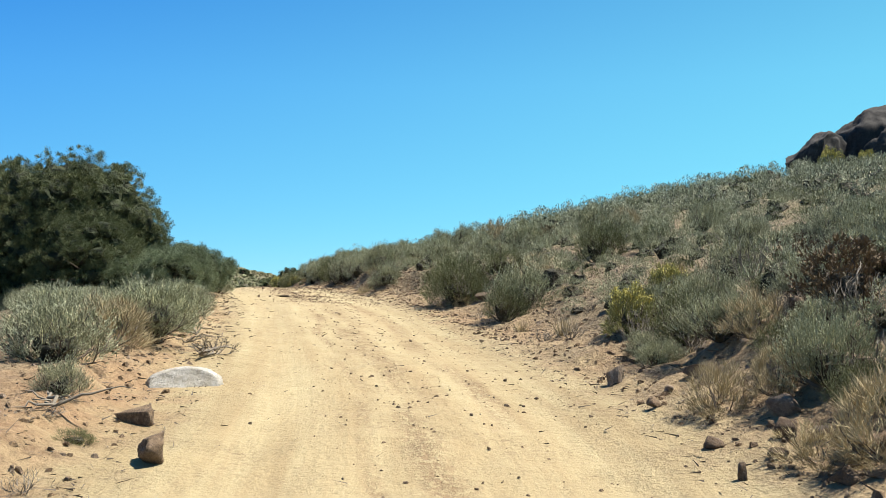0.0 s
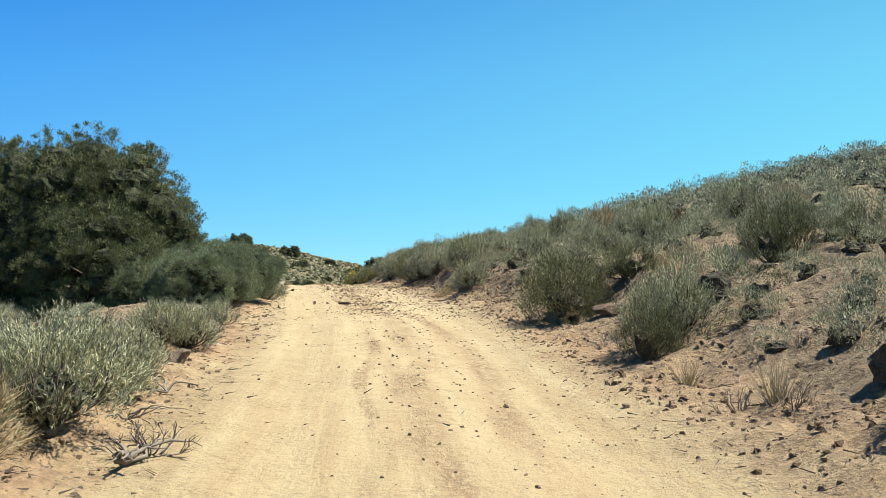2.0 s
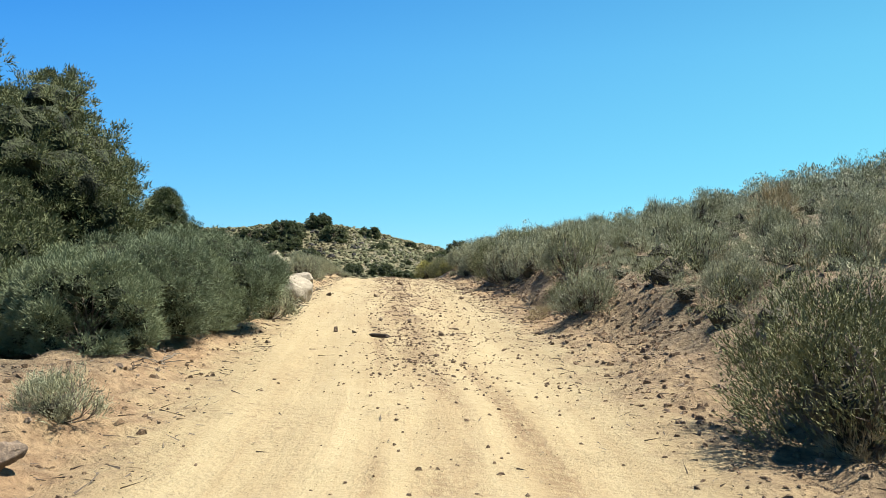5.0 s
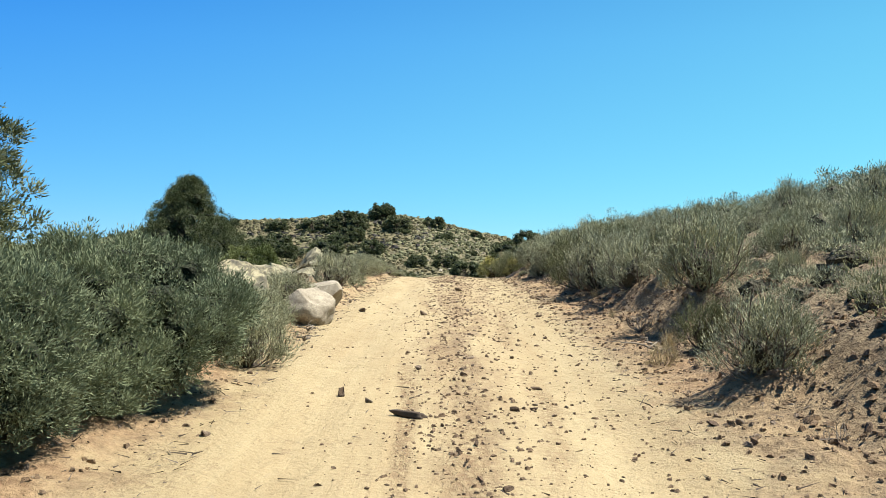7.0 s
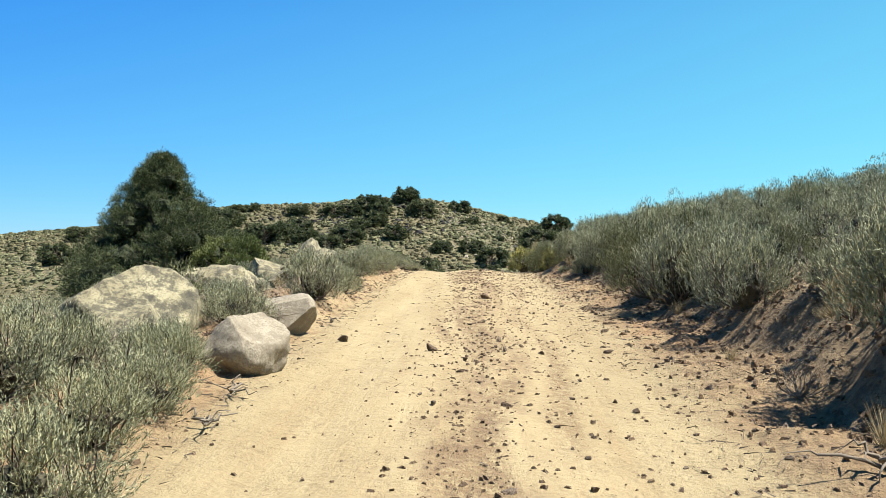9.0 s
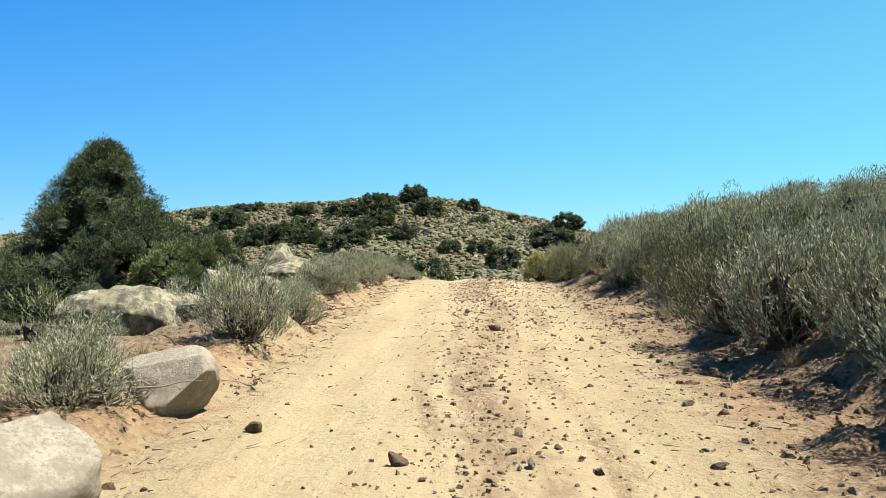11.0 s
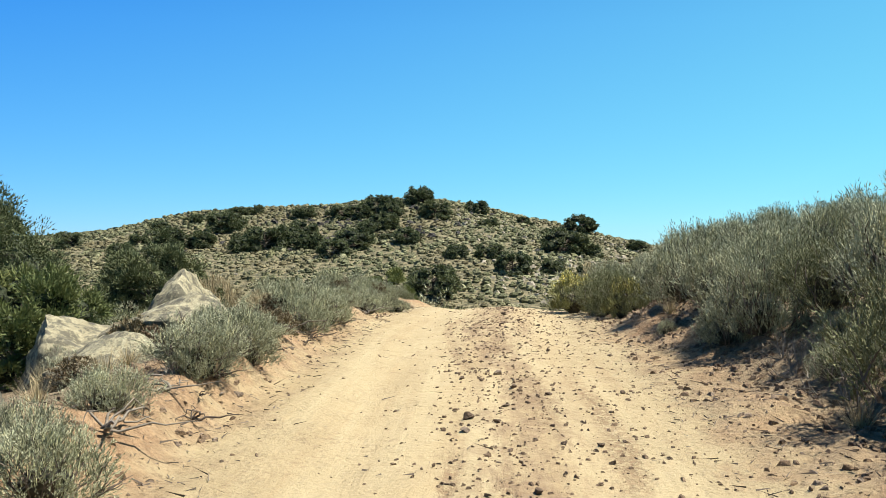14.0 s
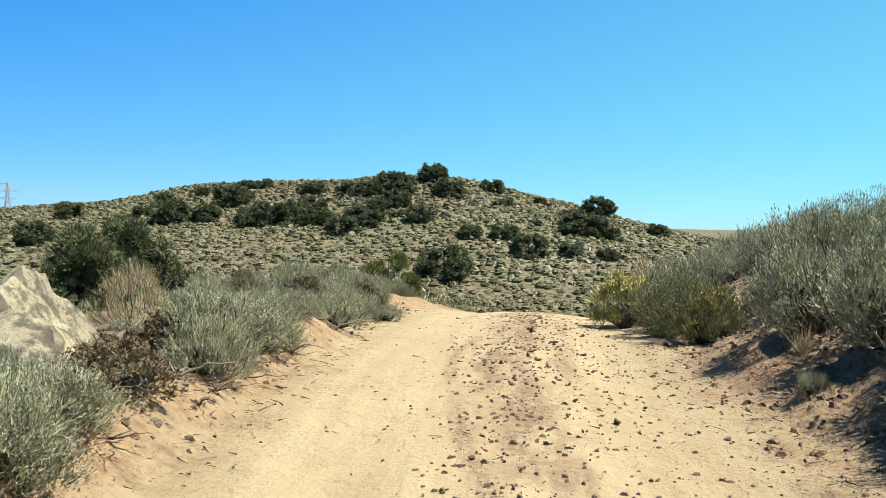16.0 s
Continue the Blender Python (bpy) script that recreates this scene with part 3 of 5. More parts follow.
def make_shrub(kind, seed):
    """A shrub of unit size (about 1 m wide and 0.8 m high): woody stems with the leaves and flower stalks as parts."""
    rng = np.random.default_rng(seed)
    wide, high = 1.0, 0.8
    stems = {"dead_brush": 15, "sagebrush": 16}.get(kind, 9)
    lines, tips, ways = shrub_lines(rng, wide, high, stems, 0.016)
    name, label, leaf, topping = {
        "sagebrush": ("sagebrush", "grey-green sagebrush with woody stems on sandy ground", SAGE, SAGE_STALK),
        "green_shrub": ("shrub", "dull green desert shrub with dark woody stems", DULL_SAGE, None),
        "rabbitbrush": ("rabbitbrush", "rabbitbrush with yellow flower heads on the bank", LIME, YELLOW),
        "straw_bush": ("dry_bush", "straw-coloured dry bush on the stony bank", DRY, None),
        "russet_bush": ("russet_bush", "low russet-brown bush beside the road", RUSSET, None),
        "dead_brush": ("dead_brush", "leafless grey tangle of dead brush on sand", None, None),
    }[kind]
    wood = DEADWOOD if kind == "dead_brush" else BARK
    top = new(name, mesh_of(name, *tubes(lines, 3), wood))
    tagged(top, label, name.replace("_", " "), "roadside shrubs")
    if leaf:
        clumps, each = {"straw_bush": (120, 20), "russet_bush": (120, 30), "rabbitbrush": (130, 30)}.get(kind, (200, 48))
        thin = {"straw_bush": (0.13, 0.007), "rabbitbrush": (0.09, 0.010), "russet_bush": (0.045, 0.022), "green_shrub": (0.05, 0.012)}.get(kind, (0.05, 0.0064))
        upright = {"straw_bush": 0.7, "rabbitbrush": 0.6, "green_shrub": 0.3, "russet_bush": 0.3}.get(kind, 0.6)
        if kind == "sagebrush":
            leaves, tips = leafy_twigs(rng, wide, high, 110, 11, 13, 0.033, 0.0066, 0.9, 0.16)
        elif kind == "green_shrub":
            leaves, tips = leafy_twigs(rng, wide, high, 120, 11, 13, 0.026, 0.0062, 0.55, 0.15)
        else:
            leaves, tips = shrub_leaves(rng, wide, high, clumps, each, *thin, upright)
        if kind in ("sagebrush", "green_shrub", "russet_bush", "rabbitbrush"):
            part("twiggy_heart", heart_of(rng, wide, high, BRUSH_SHADE), top, "dark dome standing for inner twigs and their shade")
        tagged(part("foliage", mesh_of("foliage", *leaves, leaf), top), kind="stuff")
    if topping is SAGE_STALK:
        high_tips = tips[tips[:, 2] > high * 0.42]
        pick = rng.integers(0, len(high_tips), 420)
        roots = high_tips[pick] + rng.normal(0, 0.04, (420, 3))
        way = np.array([0, 0, 1.0]) + roots * [0.35, 0.35, 0] + rng.normal(0, 0.12, (420, 3))
        tagged(part("flower_spray", mesh_of("flower_spray", *blades(rng, roots, way, rng.uniform(0.06, 0.15, 420), 0.0058, 0.08), topping), top, "pale upright flower stalks"), kind="stuff")
    elif topping is YELLOW:
        high_tips = tips[tips[:, 2] > high * 0.5]
        pick = rng.integers(0, len(high_tips), 600)
        roots = high_tips[pick] + rng.normal(0, 0.035, (600, 3)) + [0, 0, 0.05]
        tagged(part("blossom", mesh_of("blossom", *blades(rng, roots, rng.normal(0, 0.7, (600, 3)) + [0, 0, 1], 0.032, 0.026), topping), top, "clusters of small yellow flowers"), kind="stuff")
    return top


def make_tuft(seed):
    """A tuft of bunch grass."""
    rng = np.random.default_rng(seed)
    n = 130
    turn, out = rng.uniform(0, 2 * np.pi, n), rng.uniform(0, 1, n)
    roots = np.stack([np.cos(turn) * out * 0.08, np.sin(turn) * out * 0.08, 0 * out], -1)
    way = np.stack([np.cos(turn) * out * 0.7, np.sin(turn) * out * 0.7, 0 * out + 1], -1) + rng.normal(0, 0.15, (n, 3))
    ob = new("grass_tuft", mesh_of("grass_tuft", *blades(rng, roots, way, rng.uniform(0.15, 0.42, n), 0.008, 0.3), DRY))
    return tagged(ob, "dry straw-coloured tuft of bunch grass", "grass", "roadside grass")


SHRUB_KINDS = {"s": ("sagebrush", 5), "g": ("green_shrub", 3), "y": ("rabbitbrush", 2), "t": ("straw_bush", 2), "r": ("russet_bush", 2), "d": ("dead_brush", 3)}
STOCK = {key: [make_shrub(kind, 100 + 10 * i + k) for k in range(n)] for i, (key, (kind, n)) in enumerate(SHRUB_KINDS.items())}
TUFTS = [make_tuft(s) for s in (61, 62, 63)]
spent = set()
pick_rng = random.Random(5)


def stand(stock, x, y, wide, high=None, turn=None, sink=0.03):
    """Sets a plant from stock on the ground; the first use of a model takes the model itself."""
    model = stock[pick_rng.randrange(len(stock))]
    high = wide * 0.8 if high is None else high
    where = Matrix.LocRotScale((x, y, seat_z(x, y) - sink), Euler((pick_rng.uniform(-0.08, 0.08), pick_rng.uniform(-0.08, 0.08), pick_rng.uniform(0, 6.28) if turn is None else turn)), (wide, wide, high / 0.8))
    if model.name not in spent:
        spent.add(model.name)
        model.matrix_basis = where
        return model
    twin = copy_thing(model, Matrix.Identity(4))
    twin.matrix_basis = where
    return twin


# kind, place, width and height of every shrub that stands out beside the road
LEFT_NEAR = [
    ("s", -3.46, 8.52, 1.17, 0.71), ("s", -3.56, 11.66, 1.47, 0.85), ("s", -4.44, 16.63, 1.1, 0.6), ("s", -2.87, 7.2, 0.5, 0.34),
    ("g", -2.46, 6.37, 0.36, 0.15), ("d", -2.34, 5.38, 0.42, 0.19), ("d", -2.74, 6.49, 0.55, 0.13), ("d", -2.82, 11.62, 0.85, 0.35),
    ("s", -4.52, 16.1, 0.96, 0.59), ("s", -5.1, 18.43, 0.58, 0.45), ("s", -5.17, 20.02, 0.8, 0.47), ("s", -4.24, 13.32, 1.29, 0.8),
    ("s", -6.75, 28.3, 1.15, 0.75), ("s", -8.35, 32.0, 0.95, 0.55), ("s", -9.0, 34.6, 1.05, 0.6), ("s", -9.9, 40.19, 0.9, 0.52),
]
LEFT_FAR = [
    ("s", -9.44, 37.94, 1.22, 0.95), ("s", -9.48, 35.32, 0.96, 0.53), ("d", -8.87, 35.1, 0.76, 0.25),
    ("s", -11.1, 43.6, 1.15, 0.5), ("s", -12.38, 48.75, 1.23, 0.59), ("s", -10.32, 40.56, 0.61, 0.43), ("s", -10.74, 41.88, 0.76, 0.43),
    ("s", -11.18, 44.47, 0.94, 0.61), ("s", -12.62, 49.44, 0.95, 0.57), ("s", -11.68, 45.42, 1.15, 0.49), ("d", -11.05, 43.36, 0.72, 0.37),
    ("s", -12.41, 48.26, 1.03, 0.55), ("r", -12.54, 47.22, 0.81, 0.42), ("s", -12.84, 52.17, 0.93, 0.45), ("s", -13.01, 54.29, 0.7, 0.34),
    ("s", -12.1, 46.87, 0.61, 0.22), ("r", -12.63, 48.01, 0.6, 0.43), ("r", -12.87, 47.47, 0.63, 0.33), ("s", -12.76, 50.1, 0.6, 0.4),
    ("s", -12.78, 50.93, 0.57, 0.41), ("s", -13.35, 54.13, 0.92, 0.46),
]
RIGHT_NEAR = [
    ("s", 1.32, 16.34, 1.47, 0.95), ("g", 0.33, 21.08, 1.76, 1.29), ("y", 2.2, 11.16, 0.8, 0.66), ("y", 2.96, 12.42, 0.73, 0.6),
    ("s", 2.58, 8.75, 1.04, 0.55), ("t", 2.38, 6.75, 0.55, 0.42), ("g", 3.05, 18.51, 1.27, 1.06), ("s", 2.84, 10.25, 0.85, 0.71),
    ("s", 2.88, 7.07, 0.73, 0.37), ("g", 2.63, 5.95, 0.57, 0.4), ("g", 0.34, 20.45, 1.78, 1.13), ("g", 1.01, 15.78, 0.94, 0.76),
    ("s", -1.64, 27.54, 1.16, 0.77), ("g", 1.32, 20.82, 1.3, 0.73), ("s", 0.17, 25.33, 0.91, 0.68), ("t", 2.01, 19.93, 0.82, 0.52),
    ("g", -4.52, 40.33, 1.76, 1.42), ("s", -3.19, 35.53, 1.32, 1.09), ("s", -2.06, 32.23, 1.57, 1.18), ("g", -2.06, 30.67, 0.89, 0.7),
]
RIGHT_FAR = [
    ("y", 16.3, 39.6, 1.5, 1.4), ("y", 17.7, 39.3, 1.2, 1.1),
    ("g", -5.08, 43.97, 1.76, 1.42), ("s", -4.03, 39.03, 1.76, 1.42), ("s", -3.35, 37.44, 1.52, 1.26), ("s", -6.17, 47.58, 1.4, 1.08),
    ("s", -9.04, 56.11, 1.4, 1.08), ("g", -3.46, 38.46, 1.17, 0.97), ("s", -6.04, 48.17, 1.4, 1.08), ("g", -8.39, 53.39, 1.4, 1.08),
    ("g", -8.76, 54.24, 1.4, 1.08), ("s", -7.28, 51.07, 1.4, 1.08), ("s", -6.28, 48.52, 1.4, 1.08), ("s", -6.57, 47.88, 0.82, 0.65),
    ("g", -5.49, 47.19, 1.35, 1.05), ("y", -9.62, 55.43, 1.3, 0.95), ("s", -8.79, 54.86, 1.3, 0.95), ("y", -8.27, 53.27, 0.99, 0.79),
    ("s", -7.14, 52.72, 0.98, 0.65), ("t", -9.36, 57.59, 1.4, 1.08), ("s", -6.71, 53.61, 1.4, 1.08),
]


taken = []
for rows in (LEFT_NEAR, LEFT_FAR, RIGHT_NEAR, RIGHT_FAR):
    for key, x, y, wide, high in rows:
        stand(STOCK[key], x, y, wide, high)
        taken.append((x, y, wide))
TAKEN = np.array(taken)


def free(x, y, gap):
    return np.min(np.hypot(TAKEN[:, 0] - x, TAKEN[:, 1] - y) - TAKEN[:, 2] * 0.4) > gap


# low shrubs that hang over the cut banks
edge_rng = random.Random(17)
for k in range(190):
    right = k % 10 < 7
    y = edge_rng.uniform(31, 58) if right else edge_rng.uniform(44, 62)
    low = k % 10 < 2
    if low:
        y = edge_rng.uniform(3.5, 13)
    u = edge_rng.uniform(2.7, 5.0) if low else edge_rng.uniform(2.9, 4.2) if right and 44.5 < y < 52 else edge_rng.uniform(3.4, 4.3) if right else -edge_rng.uniform(2.4, 4.5)
    x = float(centre(y)) + u / 0.967
    wide = edge_rng.uniform(0.5, 1.05)
    if not free(x, y, wide * 0.12):
        continue
    stand(STOCK[edge_rng.choices("sgrtd", (50, 28, 8, 8, 10) if right else (40, 10, 34, 6, 14))[0]], x, y, wide, wide * edge_rng.uniform(0.6, 0.85))
    TAKEN = np.vstack([TAKEN, (x, y, wide)])

# tall sagebrush over the end of the cut
for x, y, wide, high in ((-6.7, 49.9, 1.5, 1.06), (-5.9, 48.7, 1.5, 1.06), (-6.3, 51.6, 1.4, 0.97), (-4.9, 46.2, 1.6, 1.14), (-4.3, 44.4, 1.6, 1.06), (-5.2, 50.6, 1.5, 1.06), (-3.9, 48.6, 1.5, 0.97), (-7.2, 54.0, 1.5, 1.06), (-4.6, 53.5, 1.5, 1.06), (-3.2, 51.5, 1.5, 0.97), (-2.4, 47.5, 1.5, 0.88), (-8.9, 57.4, 1.2, 0.79), (-8.3, 59.2, 1.3, 0.97), (-8.6, 61.0, 1.3, 0.97), (-7.6, 58.2, 1.3, 0.97), (-7.7, 60.3, 1.4, 1.06), (-8.2, 63.0, 1.4, 1.06), (-6.8, 57.0, 1.3, 0.97), (-6.6, 59.4, 1.4, 1.06), (-5.8, 55.6, 1.3, 0.97), (-5.6, 58.0, 1.4, 1.06)):
    stand(STOCK["s"], x, y, wide, high)

# sagebrush where the road drops over the crest, and a bare snag on the skyline
for x, y, wide, high in ((-13.5, 53.5, 0.95, 0.55), (-13.9, 54.5, 0.9, 0.55), (-14.3, 55.6, 1.0, 0.6), (-14.6, 56.8, 0.95, 0.6), (-14.9, 58.0, 1.0, 0.6), (-15.2, 56.0, 1.0, 0.6)):
    stand(STOCK["s"], x, y, wide, high)
stand(STOCK["d"], -3.05, 55.0, 0.9, 1.15)

# sagebrush between the green shrubs and the boulders
for x, y, wide, high in ((-7.3, 29.6, 1.0, 0.6), (-7.6, 30.6, 1.0, 0.6), (-8.0, 31.5, 0.95, 0.5), (-8.7, 31.2, 1.1, 0.7), (-8.2, 29.8, 1.2, 0.8)):
    stand(STOCK["s"], x, y, wide, high)

# small bushes that cling to the cut face
for key, x, y, wide, high in (("s", -6.75, 51.2, 0.5, 0.42), ("s", -7.35, 49.3, 0.34, 0.28), ("g", -8.1, 53.0, 0.6, 0.45), ("d", -6.0, 46.4, 0.6, 0.4), ("s", -5.4, 45.0, 0.6, 0.5), ("d", -1.75, 27.5, 0.8, 0.5), ("d", -2.9, 32.6, 0.7, 0.4)):
    stand(STOCK[key], x, y, wide, high)

# the belt of sagebrush along the downhill edge, up to the junipers
belt_rng = random.Random(37)
y = 10.6
while y < 14.5:
    for row, u in ((0, -2.75), (1, -3.6)):
        near_end = y < 15
        wide = belt_rng.uniform(0.95, 1.3) if near_end or row else belt_rng.uniform(0.6, 0.9)
        x = float(centre(y)) + (u + belt_rng.uniform(-0.15, 0.15)) / 0.967
        stand(STOCK[belt_rng.choices("sts", (60, 16, 24))[0]], x, y + belt_rng.uniform(-0.2, 0.2), wide, wide * belt_rng.uniform(0.42, 0.58) * (1.0 if near_end else 0.8))
        TAKEN = np.vstack([TAKEN, (x, y, wide)])
    y += belt_rng.uniform(0.75, 1.0)

# sagebrush rooted on the broken lip, leaning over the sand
y = 43.5
while y < 54:
    u = -belt_rng.uniform(2.3, 2.65)
    wide = belt_rng.uniform(0.55, 0.95)
    x = float(centre(y)) + u / 0.967
    stand(STOCK[belt_rng.choices("sdr", (70, 18, 12))[0]], x, y, wide, wide * belt_rng.uniform(0.55, 0.75), sink=0.1)
    TAKEN = np.vstack([TAKEN, (x, y, wide)])
    y += belt_rng.uniform(0.6, 0.95)

# the tangle on the stony bank where the walk begins
for k in range(30):
    y, u = belt_rng.uniform(4.2, 10.5), belt_rng.uniform(2.35, 5.2)
    wide = belt_rng.uniform(0.5, 0.95)
    stand(STOCK[belt_rng.choices("sgdt", (34, 34, 24, 8))[0]], float(centre(y)) + u / 0.967, y, wide, wide * belt_rng.uniform(0.55, 0.75))

# dead brush and straw on the stony bank
clutter_rng = random.Random(29)
for k in range(34):
    y = clutter_rng.uniform(3.8, 14) if k < 26 else clutter_rng.uniform(14, 30)
    u = clutter_rng.uniform(2.2, 4.4)
    wide = clutter_rng.uniform(0.35, 0.75)
    stand(STOCK[clutter_rng.choices("dt", (70, 30))[0]], float(centre(y)) + u / 0.967, y, wide, wide * clutter_rng.uniform(0.4, 0.7))

# further shrubs along both banks, then grass tufts
fill_rng = random.Random(21)
count = 0
while count < 80:
    y = fill_rng.uniform(3, 58)
    right = fill_rng.random() < 0.72
    u = fill_rng.uniform(3.3 if y > 28 or y < 11 else 4.8, 8.5) if right else -fill_rng.uniform(5.5 if y < 30 else 3.0, 8.5)
    x = float(centre(y)) + u / 0.967
    wide = fill_rng.uniform(0.65, 1.25)
    if not free(x, y, wide * 0.33) or (u < 0 and 32 < y < 50):
        continue
    key = fill_rng.choices("sgtr", (70, 19, 7, 2))[0]
    stand(STOCK[key], x, y, wide, wide * fill_rng.uniform(0.62, 0.9))
    TAKEN = np.vstack([TAKEN, (x, y, wide)])
    count += 1
for k in range(70):
    y = fill_rng.uniform(2, 56)
    u = fill_rng.choice((1, -1)) * fill_rng.uniform(2.5, 5.5)
    x = float(centre(y)) + u / 0.967
    size = fill_rng.uniform(0.5, 1.1)
    stand(TUFTS, x, y, size, size * 0.7, sink=0.01)


def make_cover(name, label, spots, leaf, sprigs, blade, seed, fat=0.5):
    """Many small bushes joined into one cover: (x, y, width, height) rows."""
    rng = np.random.default_rng(seed)
    n = len(spots)
    foot = np.stack([spots[:, 0], spots[:, 1], ground_z(spots[:, 0], spots[:, 1], False) - 0.04], -1)
    which = np.repeat(np.arange(n), sprigs)
    lobes = 10
    turn, lean = rng.uniform(0, 2 * np.pi, (n, lobes)), np.arccos(rng.uniform(0.02, 1, (n, lobes)))
    lobe = np.stack([np.sin(lean) * np.cos(turn) * 0.36, np.sin(lean) * np.sin(turn) * 0.36, 0.06 + np.cos(lean) * 0.66], -1) * rng.uniform(0.75, 1.2, (n, lobes, 1))
    own = rng.integers(0, lobes, n * sprigs)
    away = unit(rng.normal(size=(n * sprigs, 3)) + [0, 0, 0.5])
    out = lobe[which, own] + away * rng.uniform(0.10, 0.19, (n * sprigs, 1))
    out[:, 2] = np.maximum(out[:, 2], 0.02)
    scale = np.stack([spots[which, 2], spots[which, 2], spots[which, 3]], -1)
    roots = foot[which] + out * scale
    way = away * 0.7 + rng.normal(0, 0.3, (n * sprigs, 3)) + [0, 0, 0.85]
    size = spots[which, 2] * blade
    verts, faces = blades(rng, roots, way, size * rng.uniform(0.7, 1.4, n * sprigs), size * fat * rng.uniform(0.7, 1.2, n * sprigs) * 0.45)
    return tagged(new(name, mesh_of(name, verts, faces, leaf)), label, "shrubs", kind="stuff")


def scatter(seed, count, draw, gap):
    """Spots from draw(rng) that keep apart by gap times their width."""
    rng = np.random.default_rng(seed)
    cells, spots = {}, []
    tries = 0
    while len(spots) < count and tries < count * 14:
        tries += 1
        spot = draw(rng)
        if spot is None:
            continue
        x, y, wide, high = spot
        i, j = int(x // 1.5), int(y // 1.5)
        if any((x - a) ** 2 + (y - b) ** 2 < (gap * (wide + c)) ** 2 for di in (-1, 0, 1) for dj in (-1, 0, 1) for a, b, c in cells.get((i + di, j + dj), ())):
            continue
        cells.setdefault((i, j), []).append((x, y, wide))
        spots.append(spot)
    return np.array(spots)


def on_slope(rng):
    y, u = rng.uniform(2, 75), 3.4 + 46 * rng.random() ** 1.35
    x = float(centre(y)) + u / 0.967
    wide = 0.55 + 0.8 * rng.random() ** 1.4
    tall = 1.0 + 0.35 * float(ramp(y, 40, 46))
    return (x, y, wide, wide * tall * rng.uniform(0.52, 0.78)) if free(x, y, wide * 0.25) else None


def on_left(rng):
    y, u = rng.uniform(2, 95), 4.2 + 50 * rng.random() ** 1.5
    x = float(centre(y)) - u / 0.967
    wide = 0.55 + 0.8 * rng.random() ** 1.4
    return (x, y, wide, wide * rng.uniform(0.48, 0.72)) if free(x, y, wide * 0.25) else None


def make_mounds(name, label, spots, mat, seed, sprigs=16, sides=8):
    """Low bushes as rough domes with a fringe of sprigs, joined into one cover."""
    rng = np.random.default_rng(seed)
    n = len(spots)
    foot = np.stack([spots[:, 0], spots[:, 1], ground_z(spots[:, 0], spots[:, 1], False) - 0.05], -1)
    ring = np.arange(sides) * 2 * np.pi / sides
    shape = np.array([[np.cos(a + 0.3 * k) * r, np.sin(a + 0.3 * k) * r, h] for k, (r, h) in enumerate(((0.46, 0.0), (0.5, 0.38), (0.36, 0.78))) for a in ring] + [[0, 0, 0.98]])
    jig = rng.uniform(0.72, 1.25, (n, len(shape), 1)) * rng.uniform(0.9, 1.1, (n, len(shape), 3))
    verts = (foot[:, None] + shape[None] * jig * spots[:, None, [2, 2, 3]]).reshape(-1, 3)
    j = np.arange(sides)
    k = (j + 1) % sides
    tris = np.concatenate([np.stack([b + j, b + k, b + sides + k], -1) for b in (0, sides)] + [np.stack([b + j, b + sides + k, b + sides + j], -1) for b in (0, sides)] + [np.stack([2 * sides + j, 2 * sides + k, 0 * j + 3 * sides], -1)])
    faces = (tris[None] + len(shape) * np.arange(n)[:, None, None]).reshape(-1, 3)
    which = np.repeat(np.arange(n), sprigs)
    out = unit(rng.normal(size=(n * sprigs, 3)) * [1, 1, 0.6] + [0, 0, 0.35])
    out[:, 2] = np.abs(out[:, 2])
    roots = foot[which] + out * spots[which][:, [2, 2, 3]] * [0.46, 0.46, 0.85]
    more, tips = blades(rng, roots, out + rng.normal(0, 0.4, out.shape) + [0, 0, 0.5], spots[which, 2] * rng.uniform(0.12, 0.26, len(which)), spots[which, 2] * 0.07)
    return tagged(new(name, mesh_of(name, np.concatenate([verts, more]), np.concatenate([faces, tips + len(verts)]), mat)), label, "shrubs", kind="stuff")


slope_spots, left_spots = scatter(31, 3900, on_slope, 0.37), scatter(32, 900, on_left, 0.45)
for name, spots, seed in (("hillside_sagebrush", slope_spots, 41), ("valley_sagebrush", left_spots, 42)):
    kindly = np.random.default_rng(seed).random(len(spots))
    near = np.abs(across(spots[:, 0], spots[:, 1])) < 9
    sage = kindly < 0.87
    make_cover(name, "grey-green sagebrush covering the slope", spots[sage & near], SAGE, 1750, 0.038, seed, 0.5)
    # dark domes fill the bushes, their colour standing in for inner shade
    make_mounds(name.replace("sagebrush", "bushes"), "dark domes standing for shade inside the sagebrush", spots[sage] * [1, 1, 0.38, 0.4], BRUSH_SHADE, seed + 2, 0, 12)
    make_mounds(name.replace("sagebrush", "dark_bushes"), "dark domes standing for shade inside the dull green shrubs", spots[~sage] * [1, 1, 0.38, 0.4], BRUSH_SHADE, seed + 3, 0, 12)
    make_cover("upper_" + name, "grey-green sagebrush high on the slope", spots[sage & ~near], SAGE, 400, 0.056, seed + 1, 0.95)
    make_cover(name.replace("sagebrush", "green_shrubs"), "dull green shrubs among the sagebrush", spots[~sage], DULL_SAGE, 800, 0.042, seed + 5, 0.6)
    make_cover(name.replace("sagebrush", "twigs"), "pale stalks standing over the sagebrush", spots[kindly < 0.6] * [1, 1, 1, 1.04], SAGE_STALK, 16, 0.075, seed + 9, 0.16)


